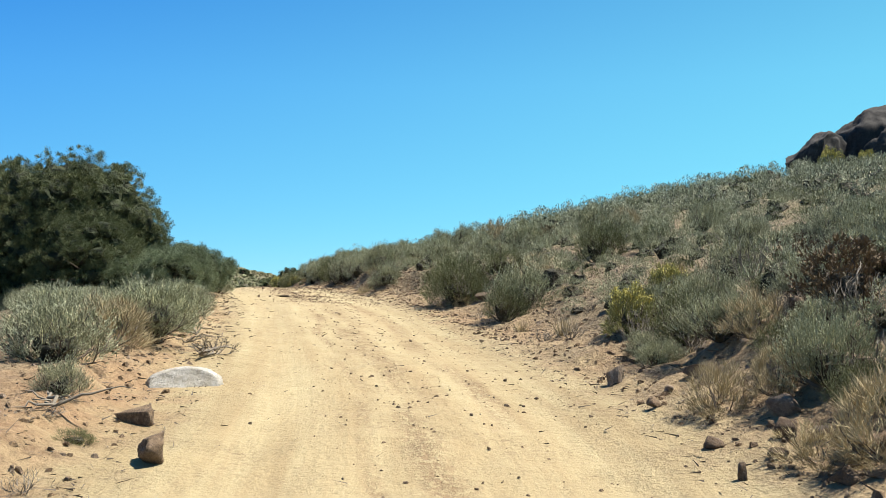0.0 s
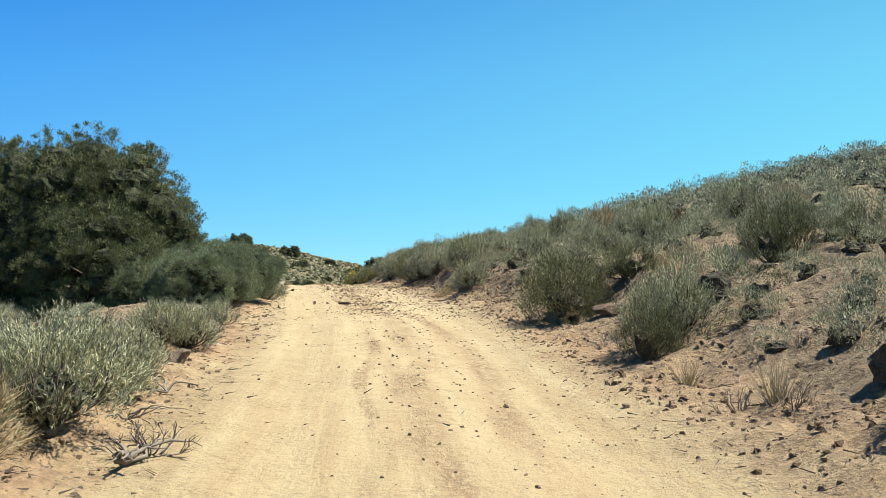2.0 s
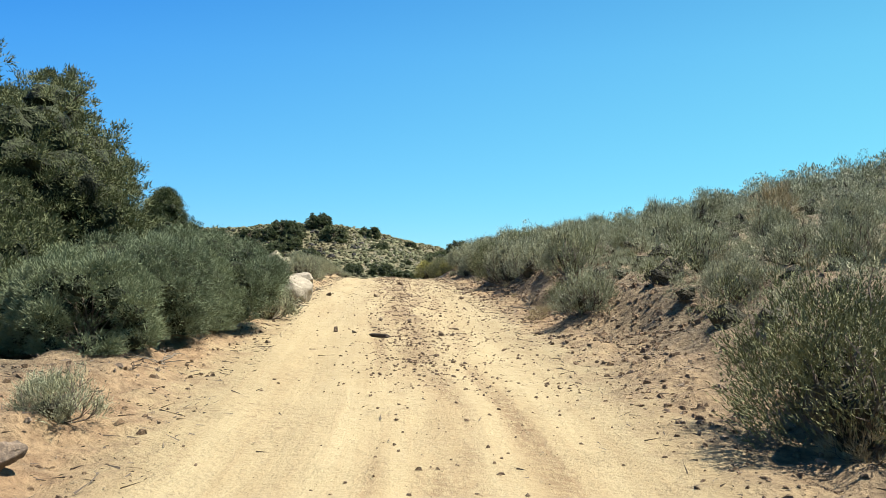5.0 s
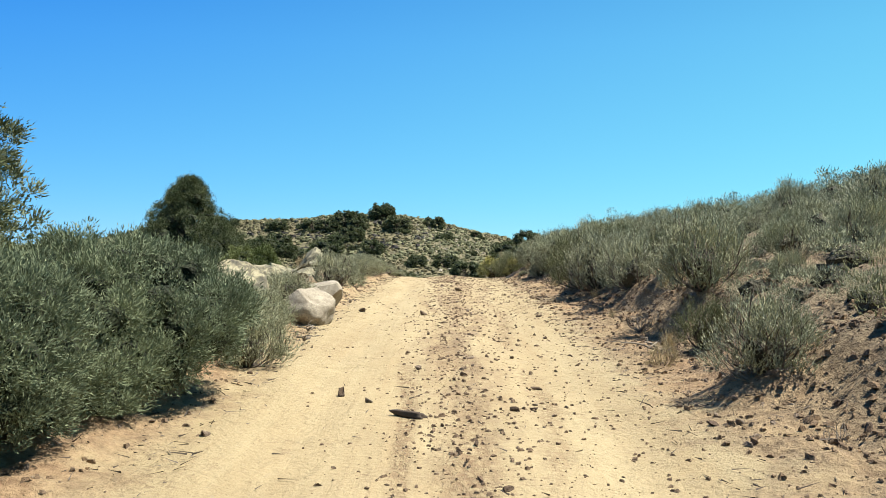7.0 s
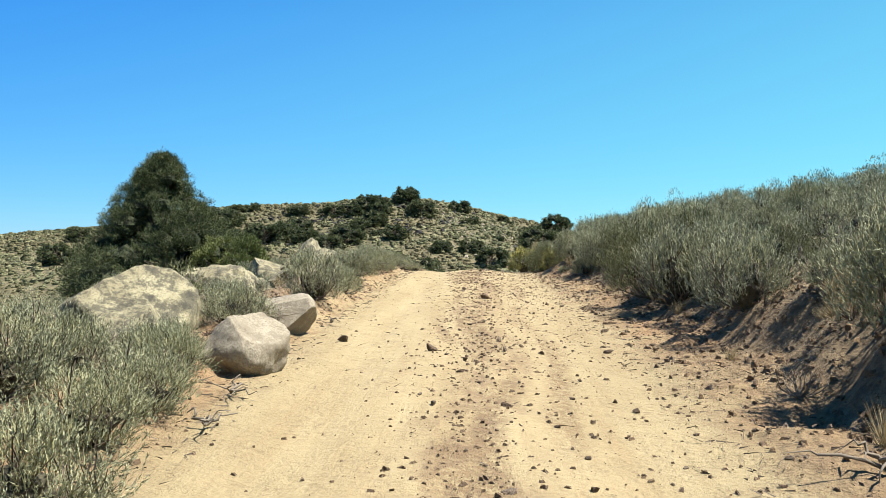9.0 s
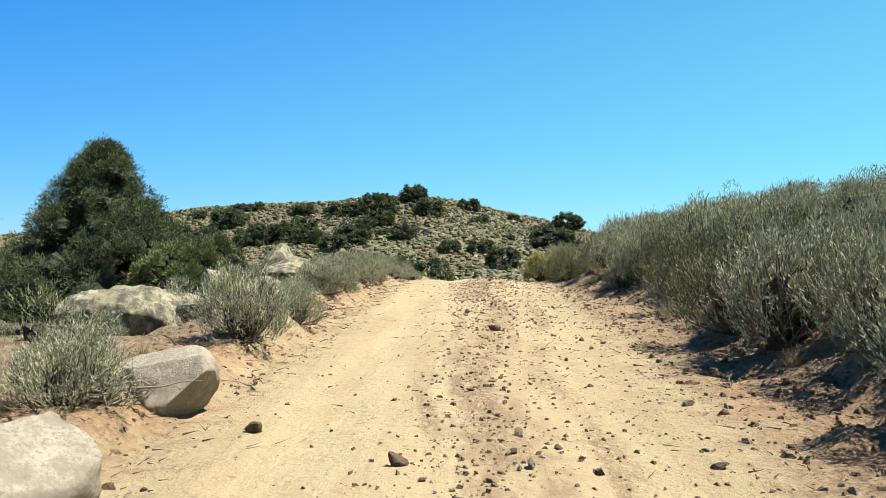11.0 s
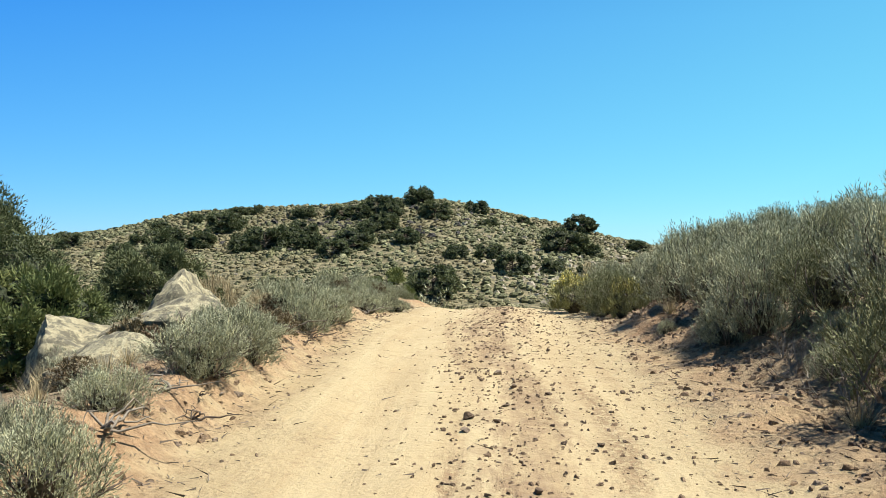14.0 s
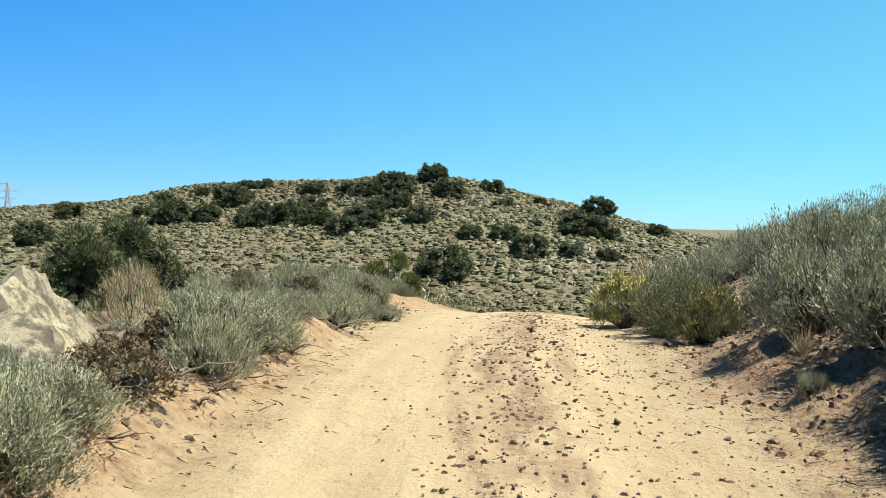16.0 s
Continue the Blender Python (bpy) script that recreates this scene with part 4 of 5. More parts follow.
def below_crest(rng):
    p, q = 17 + 70 * rng.random(), rng.uniform(-48, 34)
    x, y = HILL_EYE[0] + p * HILL_AHEAD[0] + q * HILL_ASIDE[0], HILL_EYE[1] + p * HILL_AHEAD[1] + q * HILL_ASIDE[1]
    wide = rng.uniform(0.5, 1.2)
    return (x, y, wide, wide * rng.uniform(0.55, 0.8)) if y > 59 and (across(x, y) < -2.2 or y > 82) else None


floor_spots = scatter(34, 2300, below_crest, 0.36)
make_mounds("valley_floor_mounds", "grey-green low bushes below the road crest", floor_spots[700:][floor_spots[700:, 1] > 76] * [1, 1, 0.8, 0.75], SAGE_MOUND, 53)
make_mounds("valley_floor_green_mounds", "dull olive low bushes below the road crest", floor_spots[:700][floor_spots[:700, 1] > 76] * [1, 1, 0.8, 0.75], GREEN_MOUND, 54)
make_cover("valley_floor_sagebrush", "grey-green sagebrush below the road crest", floor_spots[700:], SAGE, 90, 0.10, 55, 0.8)
make_cover("valley_floor_shrubs", "dull olive shrubs below the road crest", floor_spots[:700], DULL_SAGE, 130, 0.09, 56, 0.8)


def on_hill(rng):
    p, q = 72 + 125 * rng.random() ** 0.85, rng.uniform(-86, 52)
    x, y = HILL_EYE[0] + p * HILL_AHEAD[0] + q * HILL_ASIDE[0], HILL_EYE[1] + p * HILL_AHEAD[1] + q * HILL_ASIDE[1]
    wide = 0.38 + 0.8 * rng.random() ** 2
    return (x, y, wide, wide * rng.uniform(0.4, 0.65)) if y > 66 else None


hill_spots = scatter(33, 18500, on_hill, 0.31)
cut = len(hill_spots) * 2 // 5
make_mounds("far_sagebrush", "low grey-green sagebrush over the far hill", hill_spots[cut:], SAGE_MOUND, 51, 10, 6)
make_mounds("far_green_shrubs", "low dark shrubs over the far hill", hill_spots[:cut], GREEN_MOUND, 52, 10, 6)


# ---- junipers ----
def make_juniper(seed, wide, high, leaves, leaf=JUNIPER, spray=0.10, label="dense dark green juniper with a rounded crown", pointed=0.0, clumps=230, full=1.0, slim=0.5, tuft=0.12, heart=0.6):
    """Trunk with limbs and a crown of lobes, each lobe clothed in upward tufts of small sprays; its foot is at the origin."""
    rng = np.random.default_rng(seed)
    lobes = max(30, clumps // 8)
    turn, level = rng.uniform(0, 2 * np.pi, lobes), (np.arange(lobes) + rng.uniform(0, 1, lobes)) / lobes
    level = level ** (1 + 0.6 * pointed)
    dome, cone = np.clip(1 - ((level - 0.38) / 0.68) ** 2, 0.03, 1) ** 0.36, np.clip(1.0 - level, 0.0, 0.88)
    girth = (dome * (1 - pointed) + cone * pointed) * (1 + 0.14 * np.sin(2 * turn + seed) + rng.uniform(-0.08, 0.1, lobes))
    centres = np.stack([np.cos(turn) * girth * wide * 0.36, np.sin(turn) * girth * wide * 0.36, high * (0.07 + 0.80 * level)], -1)
    sizes = full * wide * rng.uniform(0.11, 0.17, lobes) * (1 - 0.72 * pointed * level)
    n = clumps * 3
    owner = rng.integers(0, lobes, n)
    face = unit(rng.normal(size=(n, 3)) + unit(centres[owner] - [0, 0, high * 0.35]) * 0.9)
    hearts = centres[owner] + face * (sizes[owner] * rng.uniform(0.62, 1.06, n))[:, None] * [1, 1, 0.85]
    hearts[:, 2] = np.clip(hearts[:, 2], 0.05 * high, None)
    girths = wide * np.array([0.034, 0.024, 0.013, 0.004]) * (1.0 if high > 1.8 else 0.45)
    lines = [(np.array([[0, 0, -0.1], [0.05, 0.03, high * 0.3], [-0.04, 0.05, high * 0.6], [0, 0, high * 0.86]]), girths)]
    limbs = []
    for h in hearts[:: max(1, n // 40)]:
        root = np.array([0.06, 0.06, 0]) * rng.normal(size=3) + [0, 0, h[2] * (0.62 if high > 1.8 else 0.08)]
        limbs.append((np.array([root, (root + h) / 2 + rng.normal(0, 0.06, 3), h]), wide * np.array([0.010, 0.006, 0.002]) * (1.0 if high > 1.8 else 0.6)))
    tree = new("juniper", mesh_of("juniper", *tubes(lines, 5), BARK))
    tagged(tree, label, "tree")
    tagged(part("branchwork", mesh_of("branchwork", *tubes(limbs), BARK), tree), kind="stuff")
    # a dark ball in each lobe stands in for the crown's inner shade
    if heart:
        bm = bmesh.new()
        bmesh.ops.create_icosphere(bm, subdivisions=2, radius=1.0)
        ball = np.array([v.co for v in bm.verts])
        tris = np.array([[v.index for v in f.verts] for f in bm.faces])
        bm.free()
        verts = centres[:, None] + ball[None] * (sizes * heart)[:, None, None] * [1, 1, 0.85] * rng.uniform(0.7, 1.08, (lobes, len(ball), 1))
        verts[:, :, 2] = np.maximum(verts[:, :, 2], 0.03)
        part("inner_crown", mesh_of("inner_crown", verts.reshape(-1, 3), (tris[None] + len(ball) * np.arange(lobes)[:, None, None]).reshape(-1, 3), JUNIPER_SHADE), tree, "dark balls standing in for the crown's inner shade")
    which = rng.integers(0, n, leaves)
    axis = unit(face * 0.7 + [0, 0, 0.75] + rng.normal(0, 0.25, (n, 3)))
    away = unit(rng.normal(size=(leaves, 3)) + axis[which] * 0.9)
    roots = hearts[which] + away * (rng.uniform(0.6, 1.3, n)[which] * tuft * rng.uniform(0.1, 1, leaves))[:, None]
    roots[:, 2] = np.maximum(roots[:, 2], 0.05)
    way = away + axis[which] * 0.7 + rng.normal(0, 0.25, (leaves, 3))
    tagged(part("crown", mesh_of("crown", *blades(rng, roots, way, spray * rng.uniform(0.6, 1.4, leaves), spray * slim), leaf), tree), kind="stuff")
    return tree


def plant(tree, x, y, turn=0.0, size=1.0, sink=0.05):
    tree.matrix_basis = Matrix.LocRotScale((x, y, seat_z(x, y) - sink), Euler((0, 0, turn)), (size, size, size))
    return tree


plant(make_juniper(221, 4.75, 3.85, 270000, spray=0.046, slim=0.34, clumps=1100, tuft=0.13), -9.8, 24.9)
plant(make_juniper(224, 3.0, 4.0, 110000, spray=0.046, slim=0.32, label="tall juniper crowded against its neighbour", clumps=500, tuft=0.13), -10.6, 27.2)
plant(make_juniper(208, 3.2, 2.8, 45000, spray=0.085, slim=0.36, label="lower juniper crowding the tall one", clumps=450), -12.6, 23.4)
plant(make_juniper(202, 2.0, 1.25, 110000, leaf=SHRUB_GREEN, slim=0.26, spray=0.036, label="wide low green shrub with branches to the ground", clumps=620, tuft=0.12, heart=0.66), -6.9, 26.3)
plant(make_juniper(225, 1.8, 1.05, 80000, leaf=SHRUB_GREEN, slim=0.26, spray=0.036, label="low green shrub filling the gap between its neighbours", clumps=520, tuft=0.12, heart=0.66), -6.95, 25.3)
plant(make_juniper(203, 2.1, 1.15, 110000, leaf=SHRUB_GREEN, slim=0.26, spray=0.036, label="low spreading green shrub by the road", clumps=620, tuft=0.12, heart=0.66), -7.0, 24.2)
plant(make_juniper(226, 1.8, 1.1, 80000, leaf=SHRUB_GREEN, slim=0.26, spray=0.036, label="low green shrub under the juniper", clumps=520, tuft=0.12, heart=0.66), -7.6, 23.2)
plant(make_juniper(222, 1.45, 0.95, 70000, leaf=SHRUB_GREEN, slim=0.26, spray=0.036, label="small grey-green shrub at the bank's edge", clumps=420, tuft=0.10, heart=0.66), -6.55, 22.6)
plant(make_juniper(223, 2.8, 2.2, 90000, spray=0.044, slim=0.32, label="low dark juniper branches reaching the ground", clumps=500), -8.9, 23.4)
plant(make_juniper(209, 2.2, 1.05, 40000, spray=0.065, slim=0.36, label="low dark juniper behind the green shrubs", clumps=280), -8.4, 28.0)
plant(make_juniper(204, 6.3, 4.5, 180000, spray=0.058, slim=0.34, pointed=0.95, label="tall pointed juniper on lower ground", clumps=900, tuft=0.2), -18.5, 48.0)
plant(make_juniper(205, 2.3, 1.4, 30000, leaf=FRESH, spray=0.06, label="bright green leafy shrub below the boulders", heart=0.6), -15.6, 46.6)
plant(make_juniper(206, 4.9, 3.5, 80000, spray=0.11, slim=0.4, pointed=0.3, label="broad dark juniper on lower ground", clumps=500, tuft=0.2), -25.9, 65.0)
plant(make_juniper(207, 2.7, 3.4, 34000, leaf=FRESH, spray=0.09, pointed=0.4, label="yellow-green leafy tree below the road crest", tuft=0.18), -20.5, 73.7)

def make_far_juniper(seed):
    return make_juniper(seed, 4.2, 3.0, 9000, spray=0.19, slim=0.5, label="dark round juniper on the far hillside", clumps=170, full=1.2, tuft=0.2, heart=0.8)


FAR_STOCK = [make_far_juniper(211 + k) for k in range(4)]
far_used = 0


def far_tree(px, py, size):
    """A juniper on the far hill, px metres ahead and py aside of the hill's own axes."""
    global far_used
    x, y = HILL_EYE[0] + px * HILL_AHEAD[0] + py * HILL_ASIDE[0], HILL_EYE[1] + px * HILL_AHEAD[1] + py * HILL_ASIDE[1]
    model = FAR_STOCK[far_used % 4]
    tree = model if far_used < 4 else copy_thing(model, Matrix.Identity(4))
    far_used += 1
    tagged(tree, group="junipers on the hill")
    s = size / 4.4
    s = s * 1.08
    tree.matrix_basis = Matrix.LocRotScale((x, y, float(ground_z(x, y, False)) - 0.3), Euler((0, 0, far_used * 1.7)), (s, s, 0.82 * s))


FAR_TREES = [
    (149.0, -43.7, 3.3), (158.1, -41.2, 1.9), (165.8, -34.8, 2.8), (166.7, -31.1, 3.0), (147.0, -32.6, 5.7), (134.1, -33.3, 4.3),
    (132.0, -37.9, 5.6), (157.2, -20.9, 3.5), (153.3, -14.4, 4.0), (152.7, -8.4, 5.6), (151.1, -11.0, 4.0), (160.9, -1.7, 5.2),
    (148.7, 1.1, 5.0), (161.7, 8.4, 3.8), (162.6, 16.7, 2.4), (167.0, 27.6, 5.6), (145.3, 33.2, 3.3), (116.8, 7.6, 3.5),
    (107.2, 9.9, 4.4), (126.5, 18.8, 5.9), (127.2, 22.3, 3.6), (116.5, 3.4, 3.1), (119.4, -12.6, 4.1), (125.0, -10.5, 4.9),
    (129.7, -17.1, 4.3), (133.3, -20.8, 5.3), (128.7, -23.1, 5.7), (139.6, -19.3, 4.3), (139.4, -6.8, 4.6), (126.1, -3.1, 3.8),
    (142.9, -55.9, 4.4), (109.0, 14.9, 3.0), (94.2, 0.3, 5.6), (114.7, -49.3, 4.9), (134.3, -9.0, 4.1), (149.8, -6.0, 3.9),
]
for ahead, aside, size in FAR_TREES:
    far_tree(ahead, aside, size)
more_rng = np.random.default_rng(77)
for k in range(14):
    far_tree(more_rng.uniform(122, 166), more_rng.uniform(-44, 6), more_rng.uniform(1.8, 4.2))
for k in range(6):
    far_tree(more_rng.uniform(105, 160), more_rng.uniform(6, 34), more_rng.uniform(1.4, 2.8))


# ---- boulders and stones ----
def make_rock(name, seed, size, mat, label, category, cuts=5, detail=4, rough=0.10, smooth=True, blocky=0.75, planes=()):
    """A weathered rock: a sphere cut by a few planes and roughened; its foot is at the origin."""
    rng = np.random.default_rng(seed)
    bm = bmesh.new()
    bmesh.ops.create_icosphere(bm, subdivisions=detail, radius=1.0)
    co = np.array([v.co for v in bm.verts])
    co = np.sign(co) * np.abs(co) ** blocky
    for _ in range(cuts):
        n = unit(rng.normal(size=3))
        d = rng.uniform(0.5, 0.85) if cuts < 10 else rng.uniform(0.36, 0.8)
        over = co @ n - d
        co = co - np.clip(over, 0, None)[:, None] * n
    for nx, ny, nz, d in planes:
        n = unit(np.array([nx, ny, nz], float))
        co = co - np.clip(co @ n - d, 0, None)[:, None] * n
    shift = rng.uniform(0, 50, 3)
    for scale, amount in ((1.3, rough), (3.2, rough * 0.5), (8.0, rough * 0.22), (19.0, rough * 0.12)):
        co = co * (1 + amount * np.array([noise.noise(Vector(c * scale + shift)) for c in co])[:, None])
    co = co * np.array(size) / 2
    co[:, 2] -= co[:, 2].min() + size[2] * 0.16
    for v, c in zip(bm.verts, co):
        v.co = c
    data = bpy.data.meshes.new(name)
    bm.to_mesh(data)
    bm.free()
    data.polygons.foreach_set("use_smooth", np.full(len(data.polygons), smooth))
    data.materials.append(mat)
    return tagged(new(name, data), label, category)


def bed(ob, x, y, top, turn=0.0):
    """Sets a rock into the ground so that its top is at that height."""
    ob.matrix_basis = pose(x, y, top - max(v.co.z for v in ob.data.vertices), 0, 0, turn)
    return ob


def rest(ob, x, y, turn=0.0, tilt=0.0, sink=0.0):
    ob.matrix_basis = pose(x, y, seat_z(x, y) - sink, tilt, 0, turn)
    return ob


rest(make_rock("boulder", 301, (0.72, 0.56, 0.36), WHITE_GRANITE, "whitish granite boulder half buried in sand", "boulder", 2, 5, blocky=1.0), -2.45, 9.05, 20, 0, 0.13)
rest(make_rock("rock", 302, (0.34, 0.30, 0.24), ROAD_STONE, "brown angular rock lying on sand", "rock", 11, 4, 0.2), -2.32, 7.15, 0)
rest(make_rock("rock", 303, (0.38, 0.30, 0.27), ROAD_STONE, "brown split rock at the road's edge", "rock", 11, 4, 0.2), -1.83, 6.0, 40)
rest(make_rock("rock", 304, (0.2, 0.2, 0.24), TAN_STONE, "rounded tan stone at the foot of the bank", "rock", 11, 4, 0.2), 1.6, 8.8)
rest(make_rock("rock", 305, (0.46, 0.4, 0.32), TAN_STONE, "pale broken rock on the bank", "rock", 13, 4, 0.2), 3.4, 8.1, 30, 0, 0.04)
rest(make_rock("rock", 306, (0.4, 0.35, 0.25), STONE, "dark broken rock on the bank", "rock", 11, 4, 0.2), 3.0, 8.0, 70)
rest(make_rock("rock", 307, (0.17, 0.15, 0.2), STONE, "small pointed stone at the foot of the bank", "rock", 14, 3), 2.15, 6.05)
rest(make_rock("rock", 308, (0.12, 0.1, 0.16), STONE, "small pointed stone on the sandy verge", "rock", 14, 3), 1.72, 5.5)
rest(make_rock("rock", 309, (0.36, 0.3, 0.27), TAN_STONE, "pinkish cut stone beside grey bushes", "rock", 11, 4, 0.2), -4.15, 15.65, 15)
rest(make_rock("rock", 310, (0.4, 0.3, 0.26), TAN_STONE, "pinkish flat stone beside grey bushes", "rock", 11, 4, 0.2), -4.9, 18.95, 50)
rest(make_rock("rock", 311, (0.6, 0.4, 0.22), STONE, "flat reddish slab sticking out of the bank", "rock", 11, 4, 0.2), 0.95, 19.6, 10)
bed(make_rock("boulder", 312, (1.6, 1.35, 1.25), LICHEN_ROCK, "large rounded lichened boulder behind the bushes", "boulder", 2, 5, 0.12, blocky=0.9, planes=((-0.6, -0.1, 0.8, 0.62),)), -9.9, 33.8, 2.76, 10)
bed(make_rock("boulder", 326, (0.85, 0.7, 0.7), LICHEN_ROCK, "smaller lichened boulder leaning on the large one", "boulder", 4, 5, 0.12), -9.05, 32.75, 2.4, 60)
bed(make_rock("boulder", 313, (0.85, 0.8, 0.75), GRANITE, "smooth pale granite boulder at the road's edge", "boulder", 4, 5, 0.13, blocky=0.85, planes=((0.5, -0.2, 0.8, 0.6), (-0.6, 0.1, 0.8, 0.62))), -7.95, 32.85, 2.33, 0)
bed(make_rock("boulder", 314, (0.82, 0.62, 0.62), GRANITE, "pale granite boulder with a flat undercut side", "boulder", 1, 5, 0.07, blocky=0.8, planes=((-0.25, -0.2, 0.95, 0.6), (-0.15, -0.85, 0.5, 0.6), (0.8, -0.3, -0.5, 0.68))), -8.72, 35.4, 2.37, 17)
bed(make_rock("boulder", 315, (1.5, 1.2, 1.0), LICHEN_ROCK, "low boulder spotted with dark lichen", "boulder", 5, 5, 0.24, planes=((0.1, -0.9, -0.35, 0.7),)), -12.0, 39.5, 2.62, 25)
for seed, x, y, top, turn, size, planes, label in (
    (317, -13.75, 47.5, 3.12, 17, (1.45, 1.3, 1.5), ((-0.7, -0.2, 0.7, 0.62), (0.75, -0.1, 0.65, 0.66), (0.2, -0.95, -0.3, 0.7)), "pointed pale boulder resting on darker ones"),
    (318, -13.25, 46.35, 2.86, 17, (1.7, 1.3, 1.15), ((-0.5, -0.1, 0.85, 0.45), (0.1, -0.5, 0.85, 0.6), (0.1, -0.85, -0.5, 0.5)), "blocky pale boulder with an undercut shaded face"),
    (319, -12.95, 44.75, 2.52, 17, (1.5, 1.15, 0.95), ((-0.6, -0.2, 0.75, 0.55), (0.1, -0.6, 0.8, 0.62), (-0.85, -0.4, -0.1, 0.7)), "broad lichened boulder among bushes"),
    (324, -14.15, 45.75, 2.62, 17, (1.7, 1.4, 1.5), ((-0.75, -0.3, 0.3, 0.55), (0.4, -0.1, 0.9, 0.6)), "dark-flanked boulder at the back of the pile"),
    (325, -13.35, 42.7, 2.36, 17, (1.4, 1.1, 0.9), ((0, -0.3, 0.95, 0.45), (0.1, -0.95, 0.1, 0.7)), "low pale boulder beside the pile"),
):
    tagged(bed(make_rock("boulder", seed, size, LICHEN_ROCK, label, "boulder", 1, 5, 0.2, blocky=0.95, planes=planes), x, y, top, turn), group="boulder pile")
bed(make_rock("boulder", 320, (1.1, 0.9, 1.3), LICHEN_ROCK, "pale rounded rock by the road crest", "boulder", 5, 4), -18.6, 66.2, 1.82, 0)
bed(make_rock("boulder", 321, (0.85, 0.7, 0.9), LICHEN_ROCK, "small pale rock by the road crest", "boulder", 5, 4), -17.4, 66.0, 1.5, 40)
bed(make_rock("boulder", 322, (1.0, 0.7, 0.8), LICHEN_ROCK, "flat pale rock among low bushes", "boulder", 7, 4), -18.8, 60.0, 1.95, 10)
bed(make_rock("boulder", 323, (0.95, 0.7, 0.8), LICHEN_ROCK, "pale rock with a black weathered face", "boulder", 7, 4), -17.4, 60.0, 2.0, 60)

# the dark outcrop on the hilltop
for seed, x, y, top, size, turn, planes in (
    (331, 16.4, 41.2, 8.9, (3.4, 2.4, 3.0), 30, ((-0.6, 0.2, 0.75, 0.6),)),
    (332, 20.0, 42.6, 10.25, (4.6, 3.2, 4.2), 5, ()),
    (333, 19.3, 40.5, 8.85, (2.5, 2.1, 2.3), 20, ()),
    (334, 23.6, 41.4, 9.6, (4.2, 3.4, 3.8), 10, ()),
):
    tagged(bed(make_rock("boulder", seed, size, DARK_ROCK, "dark varnished boulder of the hilltop outcrop", "boulder", 6, 5, 0.2, blocky=0.85, planes=planes), x, y, top, turn), group="hilltop outcrop")

# broken rocks on the near bank
for k, (x, y, size) in enumerate(((2.1, 5.0, 0.2), (2.45, 5.5, 0.3), (2.3, 6.4, 0.24), (2.75, 6.5, 0.36), (2.15, 7.2, 0.18), (2.6, 7.6, 0.26), (3.2, 6.9, 0.3), (2.2, 8.2, 0.2), (2.9, 9.3, 0.24), (1.75, 6.2, 0.14), (1.65, 7.4, 0.13), (3.3, 5.6, 0.28), (2.0, 9.9, 0.16), (2.5, 4.6, 0.22), (2.9, 5.1, 0.3), (3.6, 7.5, 0.35), (3.75, 8.3, 0.42), (2.35, 5.9, 0.16), (2.0, 5.7, 0.12), (2.25, 4.9, 0.15), (2.7, 8.6, 0.2), (3.1, 10.2, 0.26), (2.4, 10.8, 0.2), (1.9, 8.0, 0.12))):
    tagged(rest(make_rock("rock", 350 + k, (size * 1.2, size, size * 0.8), (STONE, ROAD_STONE, TAN_STONE)[k % 3], ("dark broken rock on the stony bank", "reddish broken rock on the stony bank", "tan broken rock on the stony bank")[k % 3], "rock", 12, 3, 0.14), x, y, 47 * k), group="rocks on the bank")


# ---- dead branches ----
def make_deadwood(seed, long, count, label, wood=DEADWOOD):
    rng = np.random.default_rng(seed)
    lines = []
    for k in range(count):
        turn = rng.uniform(0, 2 * np.pi) if k else 0.0
        steps = np.linspace(0, 1, 7)
        reach = long * (1.0 if k == 0 else rng.uniform(0.3, 0.75))
        pts = np.stack([np.cos(turn) * steps * reach, np.sin(turn) * steps * reach, 0.03 + long * 0.22 * np.sin(steps * np.pi * rng.uniform(0.5, 1)) * rng.uniform(0.1, 1)], -1)
        pts[1:] += rng.normal(0, long * 0.045, (6, 3)) * [1, 1, 0.5]
        pts[:, 2] = np.maximum(pts[:, 2], 0.008)
        lines.append((pts, long * 0.03 * rng.uniform(0.35, 1) * np.array([1, 0.95, 0.8, 0.7, 0.5, 0.35, 0.12])))
    ob = new("dead_branch", mesh_of("dead_branch", *tubes(lines[:1], 6), wood, True))
    for line in lines[1:]:
        part("twig", mesh_of("twig", *tubes([line], 6), wood, True), ob)
    return tagged(ob, label, "dead wood", "dead branches beside the road")


